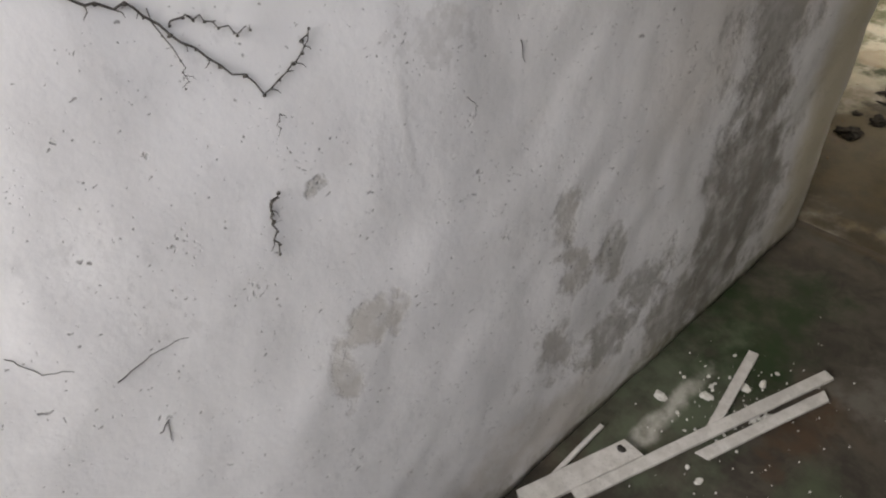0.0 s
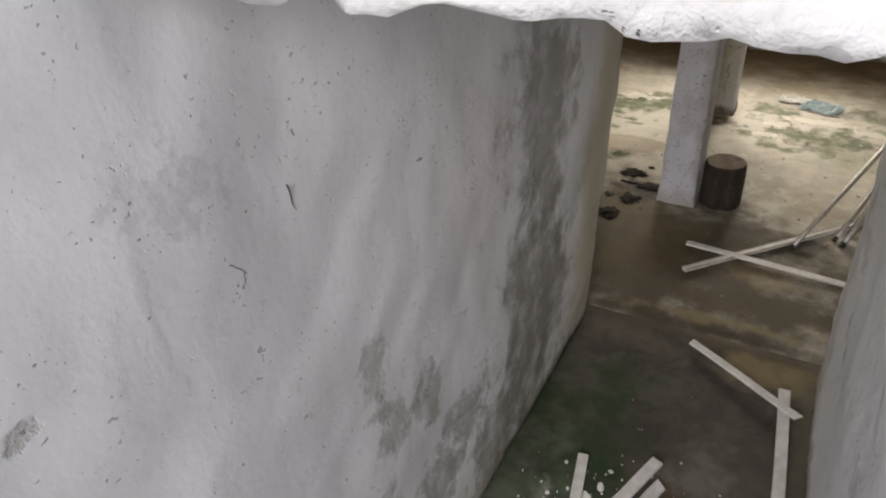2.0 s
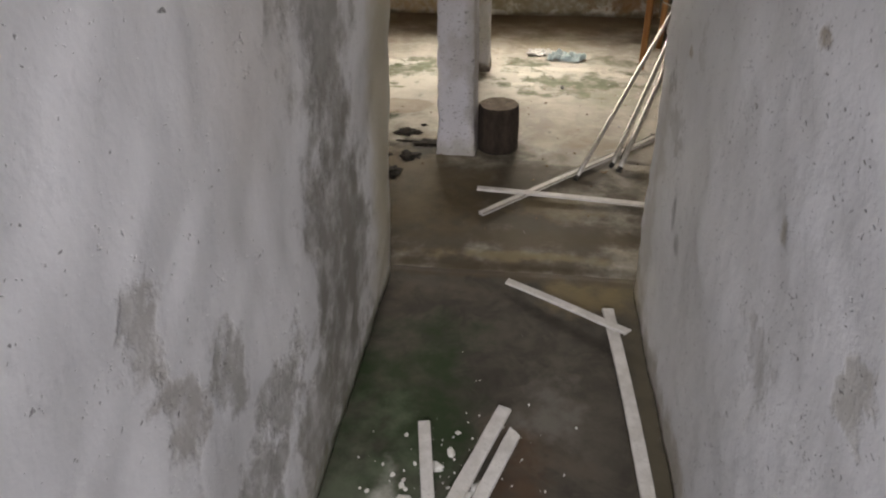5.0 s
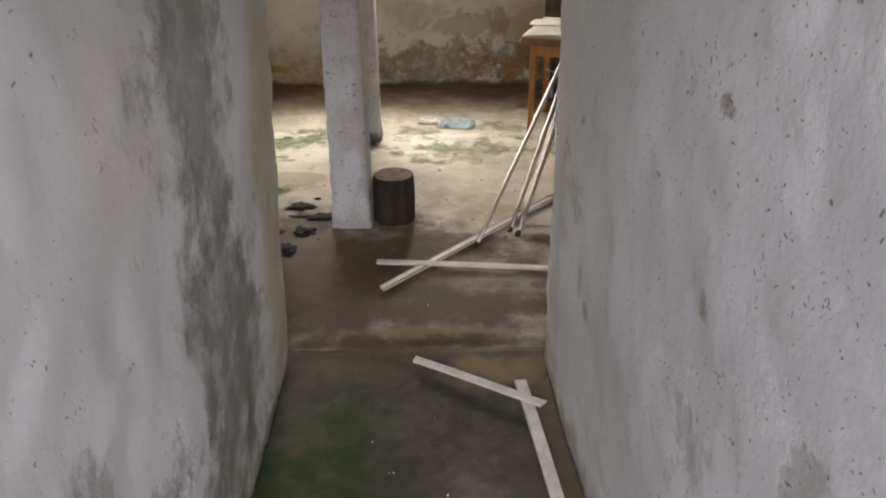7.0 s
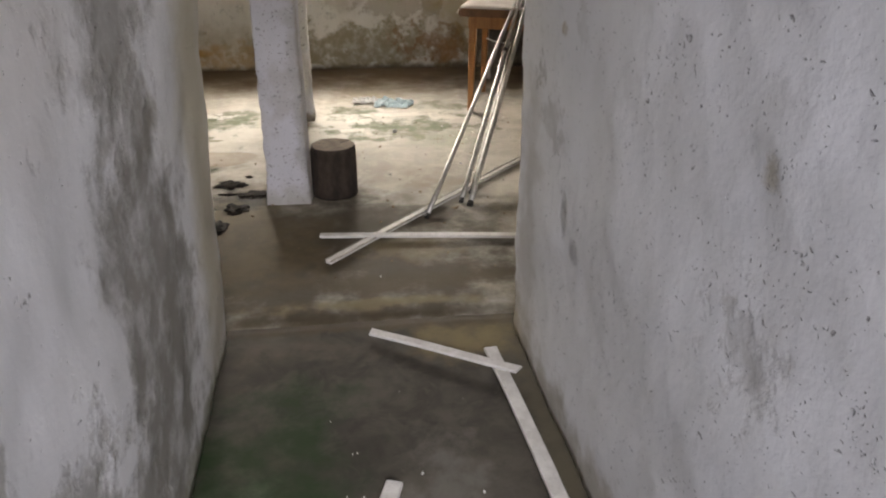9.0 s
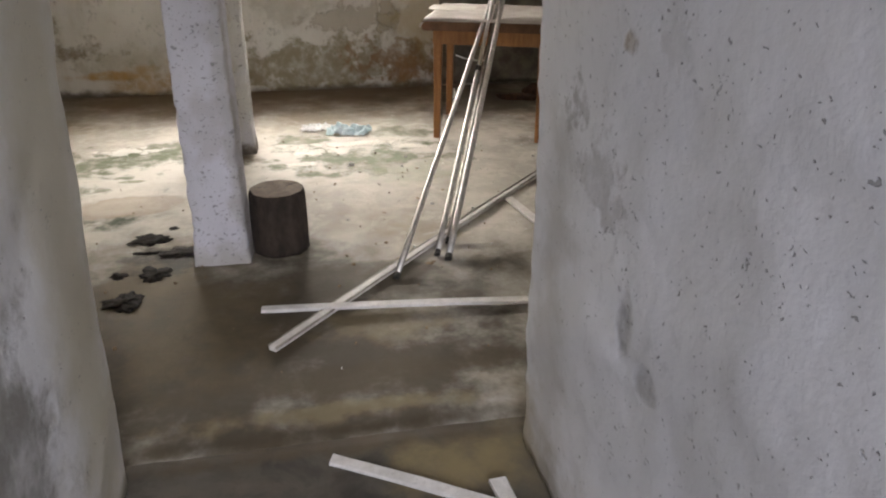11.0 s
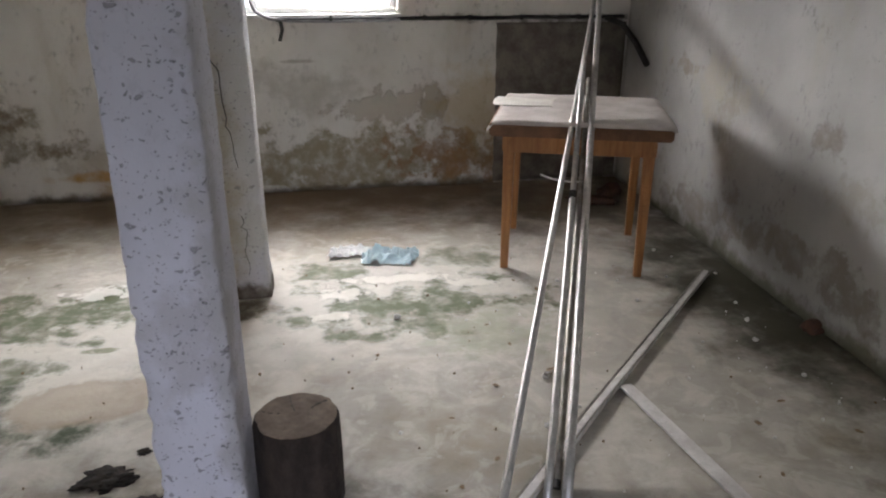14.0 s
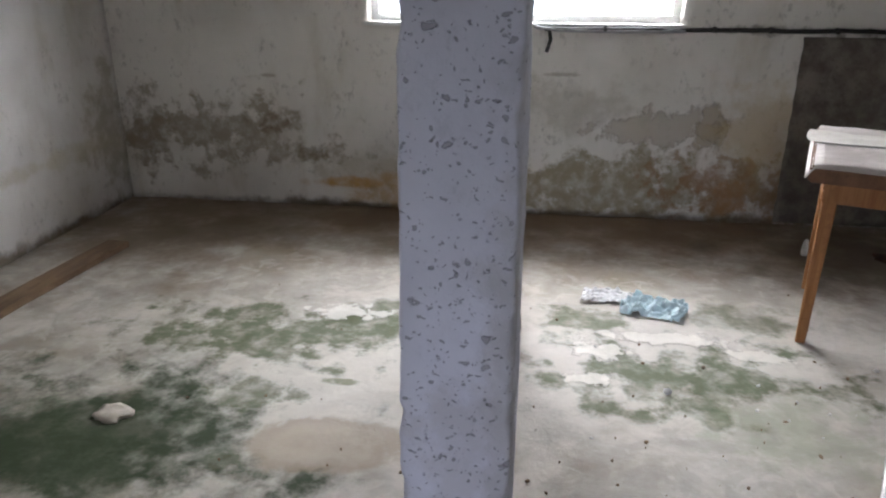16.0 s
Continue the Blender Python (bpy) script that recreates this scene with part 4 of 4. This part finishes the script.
sheet.matrix_basis = pose(1.325, 6.60, 0.771, 0, 0, -20)

bag = thing("plastic_bag", "crumpled pale blue and white plastic bag", "plastic bag", (0.47, 6.47, 0.003), -14)
part("blue_side", crumpled(34, 26, 0.25, 0.23, 0.050, 5, lambda u, v: v < 0.55 + 0.5 * abs(math.sin(5 * u)), 21), MAT_SHEET, bag, "pale blue plastic").location = (0.09, 0.0, 0)
part("white_side", crumpled(26, 18, 0.22, 0.16, 0.035, 9, lambda u, v: v > 0.25 * u, 21), MAT_SHEET_WHITE, bag, "white plastic").location = (-0.11, 0.02, 0.004)


# ---- metal poles leaning on the table ----
def pole(foot, through_point, length, radius, label, ring=False, material=MAT_STEEL):
    a, d = Vector(foot), (Vector(through_point) - Vector(foot)).normalized()
    t = thing("metal_pole", label, "pole", foot, 0, "poles leaning on the table")
    n = 12
    pts = [d * (length * i / n) + Vector((0, 0, -0.006 * math.sin(math.pi * i / n))) for i in range(n + 1)]
    part("tube", tube(bmesh.new(), pts, radius, 12), material, t, "", True)
    part("end_cap", tube(bmesh.new(), [d * -0.003, d * 0.022], radius * 1.06, 12), MAT_CABLE, t, "dark rubber end")
    if ring:
        part("collar", tube(bmesh.new(), [d * ring, d * (ring + 0.035)], radius * 1.2, 12), MAT_CABLE, t, "dark collar")
    return t


pole((0.560, 4.265, 0.012), (1.397, 6.11, 0.787), 3.5, 0.0125, "long thin steel pole leaning on the table")
pole((0.801, 4.393, 0.014), (1.472, 6.07, 0.790), 3.3, 0.0150, "thick steel pole leaning on the table")
pole((0.764, 4.446, 0.012), (1.416, 6.085, 0.787), 2.42, 0.0125, "shorter steel pole leaning on the table", 1.35)
pole((0.835, 4.56, 0.012), (1.445, 6.075, 0.787), 2.12, 0.0110, "short steel rod leaning on the table", 0.0, MAT_STEEL_DULL)
tagged(link("wire_tie", tube(bmesh.new(), [(1.13, 5.74, 0.617), (1.18, 5.72, 0.600), (1.24, 5.70, 0.592), (1.30, 5.69, 0.592)], 0.004, 6), MAT_FLAKE, None, "", True), "bent pale wire across the poles", "wire")


# ---- log stump ----
def stump():
    t = thing("log_stump", "dark upright sawn log used as a stool", "log", (0.112, 4.668, 0.004))
    R, Ht, k = 0.116, 0.268, 56
    bm = bmesh.new()
    rings = []
    for j in range(15):
        z = Ht * j / 14
        ring = []
        for i in range(k):
            a = 2 * math.pi * i / k
            p = Vector((math.cos(a) * 2.2, math.sin(a) * 2.2, z * 3))
            r = R * (1 + 0.045 * noise.noise(p) + 0.03 * noise.noise(Vector((p.x * 5, p.y * 5, z * 2)))) - (0.006 if j == 14 else 0) + 0.004 * (1 - j / 14)
            ring.append(bm.verts.new((r * math.cos(a), r * math.sin(a), z)))
        rings.append(ring)
    for a, b in zip(rings, rings[1:]):
        for i in range(k):
            bm.faces.new((a[i], a[(i + 1) % k], b[(i + 1) % k], b[i]))
    bm.faces.new(rings[0])
    outer = [v.co.copy() for v in rings[-1]]
    part("bark", bm, MAT_BARK, t, "dark rough bark", True)
    bm = bmesh.new()
    prev = None
    for s in range(13):
        f = 1 - s / 13
        h = Ht + 0.002 + 0.0016 * math.sin(s * 2.4)
        ring = [bm.verts.new((v.x * f * 0.995, v.y * f * 0.995, h + 0.002 * noise.noise(Vector((v.x * f * 30, v.y * f * 30, 0))))) for v in outer]
        if prev:
            for i in range(k):
                bm.faces.new((prev[i], prev[(i + 1) % k], ring[(i + 1) % k], ring[i]))
        prev = ring
    bm.faces.new(prev)
    part("cut_face", bm, MAT_CUT, t, "weathered brown cut wood", True)
    for ang, r0, r1 in ((100, 0.02, 0.102), (35, 0.05, 0.104), (160, 0.045, 0.10)):
        a = radians(ang)
        part("crack", tube(bmesh.new(), [(math.cos(a) * r0, math.sin(a) * r0, Ht + 0.0015), (math.cos(a + 0.06) * (r0 + r1) / 2, math.sin(a + 0.06) * (r0 + r1) / 2, Ht + 0.0015),
                                         (math.cos(a) * r1, math.sin(a) * r1, Ht + 0.0015)], 0.0016, 5), MAT_CRACK, t, "drying crack")


stump()

# ---- clods, pebbles, leaves and scrap on the floor ----
for i, (x, y, rx, ry, h) in enumerate(((-0.455, 4.835, 0.062, 0.045, 0.022), (-0.385, 4.475, 0.052, 0.055, 0.026), (-0.525, 4.49, 0.030, 0.022, 0.014),
                                       (-0.47, 4.27, 0.055, 0.055, 0.024), (-0.37, 4.955, 0.018, 0.016, 0.012), (-0.31, 4.68, 0.075, 0.05, 0.018), (-0.45, 4.70, 0.045, 0.012, 0.010))):
    ob = tagged(link("dirt_clod", lump(i + 1, rx, ry, h * 0.40, 0.9, 4), MAT_CLOD, None, "", True), "dark crumbling clod of dirt by the pillar", "dirt clod", "dirt clods")
    ob.location = (x, y, 0.003)
for i, (x, y, r) in enumerate(((0.515, 5.74, 0.016), (2.0, 5.45, 0.014), (1.93, 5.28, 0.013), (1.62, 5.72, 0.010), (1.88, 5.95, 0.009), (0.91, 4.86, 0.016), (0.86, 5.05, 0.012),
                               (1.0, 5.16, 0.018), (2.14, 5.95, 0.010), (1.33, 6.0, 0.010), (1.98, 6.3, 0.012), (2.05, 5.62, 0.010), (0.28, 6.05, 0.008), (1.05, 4.95, 0.010), (1.95, 5.0, 0.011))):
    ob = tagged(link("pebble", lump(20 + i, r, r * 0.8, r * 0.8, 0.4, 2), MAT_FLAKE), "small pale chip of plaster on the floor", "pebble", "plaster chips")
    ob.location = (x, y, 0.004)
    ob.rotation_euler.z = i
for i, (x, y, s) in enumerate(((0.72, 4.37, 0.034), (0.95, 5.22, 0.022), (0.80, 5.13, 0.020), (1.03, 5.20, 0.026), (0.93, 5.42, 0.016), (0.60, 4.95, 0.015), (0.70, 4.72, 0.017),
                               (1.6, 4.75, 0.02), (1.75, 4.85, 0.02), (1.52, 4.5, 0.016), (1.9, 4.65, 0.022), (0.88, 5.6, 0.014))):
    ob = tagged(link("dry_leaf", crumpled(5, 4, s * 1.3, s * 0.7, s * 0.5, 30 + i, lambda u, v: (u - 0.5) ** 2 * 3 + (v - 0.5) ** 2 * 3 < 0.9), MAT_LEAF), "curled dry brown leaf on the floor", "leaf", "dry leaves")
    ob.matrix_basis = pose(x, y, 0.006, 0, 0, 67 * i)
ob = tagged(link("flat_stone", lump(41, 0.065, 0.05, 0.010, 0.5, 3), MAT_BATTEN_DULL, None, "", True), "flat pale stone on dark moss", "stone")
ob.location = (-1.39, 5.345, 0.003)
for i, (x, y, rx, ry, h, turn) in enumerate(((1.97, 7.18, 0.16, 0.05, 0.035, -20), (2.15, 7.32, 0.12, 0.05, 0.06, 30), (2.23, 5.32, 0.06, 0.045, 0.03, 10))):
    ob = tagged(link("scrap_lump", lump(50 + i, rx, ry, h, 0.4, 3), MAT_RUST, None, "", True), "dark rusty scrap lying by the wall", "scrap")
    ob.matrix_basis = pose(x, y, 0.003, 0, 0, turn)
ob = tagged(link("glass_jar_piece", lump(60, 0.018, 0.018, 0.07, 0.1, 2), MAT_FLAKE, None, "", True), "small pale upright scrap under the table", "scrap")
ob.location = (1.47, 7.25, 0.003)


def flakes(count, seed, centre, spread, big, bounds=(-0.24, 0.74, 1.15, 3.2), level=0.0):
    rng = random.Random(seed)
    bm = bmesh.new()
    for _ in range(count):
        x, y = rng.gauss(centre[0], spread[0]), rng.gauss(centre[1], spread[1])
        if not (bounds[0] < x < bounds[1] and bounds[2] < y < bounds[3]):
            continue
        r = big * rng.uniform(0.25, 1.0) ** 2
        k = rng.randint(4, 6)
        tilt = Matrix.Rotation(rng.uniform(-0.3, 0.3), 3, "X") @ Matrix.Rotation(rng.uniform(-0.3, 0.3), 3, "Y")
        ring = [tilt @ Vector((r * rng.uniform(0.6, 1.1) * math.cos(a), r * rng.uniform(0.6, 1.1) * math.sin(a), 0)) for a in (2 * math.pi * i / k for i in range(k))]
        base = [bm.verts.new(p + Vector((x, y, level - 0.007))) for p in ring]
        top = [bm.verts.new(p * 0.85 + Vector((x, y, level - 0.001))) for p in ring]
        bm.faces.new(top)
        for i in range(k):
            bm.faces.new((base[i], base[(i + 1) % k], top[(i + 1) % k], top[i]))
    return bm


tagged(link("plaster_flakes", flakes(90, 5, (0.06, 2.14), (0.10, 0.16), 0.013), MAT_FLAKE), "scattered white plaster flakes on the damp floor", "rubble", "", "stuff")
tagged(link("plaster_crumbs", flakes(110, 8, (0.22, 1.9), (0.24, 0.40), 0.005), MAT_FLAKE), "fine white plaster crumbs on the passage floor", "rubble", "", "stuff")
tagged(link("room_crumbs", flakes(120, 12, (1.5, 5.2), (0.6, 0.7), 0.009, (0.2, 2.15, 3.6, 7.2), 0.013), MAT_FLAKE), "fine pale plaster crumbs on the room floor", "rubble", "", "stuff")
tagged(link("dark_crumbs", flakes(160, 15, (0.6, 4.9), (0.9, 0.8), 0.009, (-2.0, 2.15, 3.5, 7.2), 0.012), MAT_LEAF), "fine dark dirt crumbs on the room floor", "dirt", "", "stuff")
for i, (x, y, r) in enumerate(((-0.15, 1.98, 0.030), (0.20, 2.17, 0.034), (0.16, 2.13, 0.024), (0.06, 2.24, 0.026), (-0.02, 2.10, 0.026), (0.16, 1.76, 0.018), (0.10, 2.30, 0.02))):
    ob = tagged(link("plaster_chip", lump(70 + i, r, r * 0.7, 0.010, 0.5, 2), MAT_FLAKE), "broken flat chip of white plaster", "plaster chip", "plaster rubble in the passage")
    ob.matrix_basis = pose(x, y, -0.012, 0, 0, 50 * i)

# ---- cables on the far wall ----
def sag(a, b, n, wob, seed):
    rng = random.Random(seed)
    return [Vector(a).lerp(Vector(b), i / n) + Vector((0, 0, wob * noise.noise(Vector((i * 0.6, seed, 0))))) for i in range(n + 1)]


tagged(link("wall_cable", tube(bmesh.new(), sag((0.02, BACK - 0.022, 1.128), (2.33, BACK - 0.022, 1.135), 30, 0.012, 3), 0.012, 8), MAT_CABLE, None, "", True),
       "black cable stapled along the wall under the window", "cable")
tagged(link("wall_conduit", tube(bmesh.new(), [(-0.14, BACK - 0.02, 1.42), (-0.135, BACK - 0.02, 1.26), (-0.10, BACK - 0.02, 1.175), (-0.02, BACK - 0.024, 1.135), (0.10, BACK - 0.026, 1.122), (0.45, BACK - 0.026, 1.118), (0.80, BACK - 0.026, 1.125)], 0.011, 8), MAT_PIPE, None, "", True),
       "grey conduit bent round the window corner", "conduit")
tagged(link("loose_cable_end", tube(bmesh.new(), [(0.045, BACK - 0.022, 1.13), (0.055, BACK - 0.03, 1.07), (0.035, BACK - 0.035, 1.00)], 0.011, 8), MAT_CABLE, None, "", True),
       "short cable end hanging below the sill", "cable")
tagged(link("thick_cable", tube(bmesh.new(), [(2.20, BACK - 0.03, 1.13), (2.29, BACK - 0.10, 1.09), (2.33, BACK - 0.25, 0.98), (2.34, BACK - 0.42, 0.86)], 0.020, 10), MAT_CABLE, None, "", True),
       "thick black cable end bent down the corner", "cable")
for x in (0.35, 0.95, 1.25, 1.6, 2.0):
    tagged(link("cable_clip", box(bmesh.new(), x, x + 0.02, BACK - 0.04, BACK + 0.01, 1.118, 1.15, 0.003), MAT_CABLE), "small dark clip holding the cable", "cable clip", "cable clips")


# ---- dead creeper on the passage wall ----
def on_left(y, z):
    p = Vector((-0.28, y, z))
    return p + lean_left(p) + Vector((0.004 + uneven(p, 0.010, 0.003), 0, 0))


def creeper():
    t = tagged(new("dead_creeper"), "dead dark creeper stems clinging to the wall", "creeper")
    rng = random.Random(11)
    stems = ((((0.40, 2.05), (0.56, 1.965), (0.63, 1.93), (0.70, 1.83), (0.775, 1.745), (0.85, 1.775), (0.885, 1.82)), 0.0045),
             (((0.655, 1.905), (0.71, 1.90), (0.75, 1.855), (0.78, 1.86)), 0.003), (((0.63, 1.93), (0.66, 1.83), (0.65, 1.80)), 0.0022),
             (((0.725, 1.545), (0.715, 1.50), (0.712, 1.435)), 0.005), (((0.725, 1.545), (0.745, 1.555)), 0.004), (((0.79, 1.70), (0.775, 1.66)), 0.002))
    for line, r in stems:
        path = []
        for a, b in zip(line, line[1:]):
            for k in range(5):
                u = k / 5
                path.append(on_left(a[0] + (b[0] - a[0]) * u + rng.uniform(-0.006, 0.006), a[1] + (b[1] - a[1]) * u + rng.uniform(-0.006, 0.006)))
        path.append(on_left(*line[-1]))
        part("stem", tube(bmesh.new(), path, r * 0.5, 6, True, 0.5), MAT_TWIG, t, "", True)
        for p in path[1::2]:
            if rng.random() < 0.6:
                tip = p + Vector((0.002, rng.uniform(-0.018, 0.018), rng.uniform(-0.02, 0.008)))
                part("twig", tube(bmesh.new(), [p, p.lerp(tip, 0.5) + Vector((0.001, 0.004, 0)), tip], r * 0.3, 5, True, 0.4), MAT_TWIG, t)
        for p in path[::2]:
            k = r * rng.uniform(0.5, 1.1)
            b = lump(rng.random() * 50, k, k, k, 0.6, 1)
            bmesh.ops.translate(b, verts=b.verts, vec=p + Vector((0, 0, -r)))
            part("knot", b, MAT_TWIG, t)


creeper()


# ---- hairlines on the passage wall ----
rng = random.Random(21)
left_wall = bpy.data.objects["wall_left_passage"]
for line, r in ((((0.36, 1.36), (0.43, 1.375), (0.50, 1.365)), 0.0016), (((0.24, 1.52), (0.27, 1.46), (0.31, 1.43)), 0.0014), (((0.38, 1.19), (0.40, 1.21), (0.39, 1.15)), 0.002),
                (((1.40, 1.62), (1.41, 1.56)), 0.0022), (((1.22, 1.55), (1.25, 1.52), (1.24, 1.49)), 0.0016)):
    path = [on_left(a[0] + (b[0] - a[0]) * k / 5 + rng.uniform(-0.003, 0.003), a[1] + (b[1] - a[1]) * k / 5 + rng.uniform(-0.003, 0.003)) - Vector((0.003, 0, 0)) for a, b in zip(line, line[1:]) for k in range(6)]
    part("crack", tube(bmesh.new(), path, r * 0.6, 5, True, 0.5), MAT_CRACK, left_wall, "thin dark hairline crack")
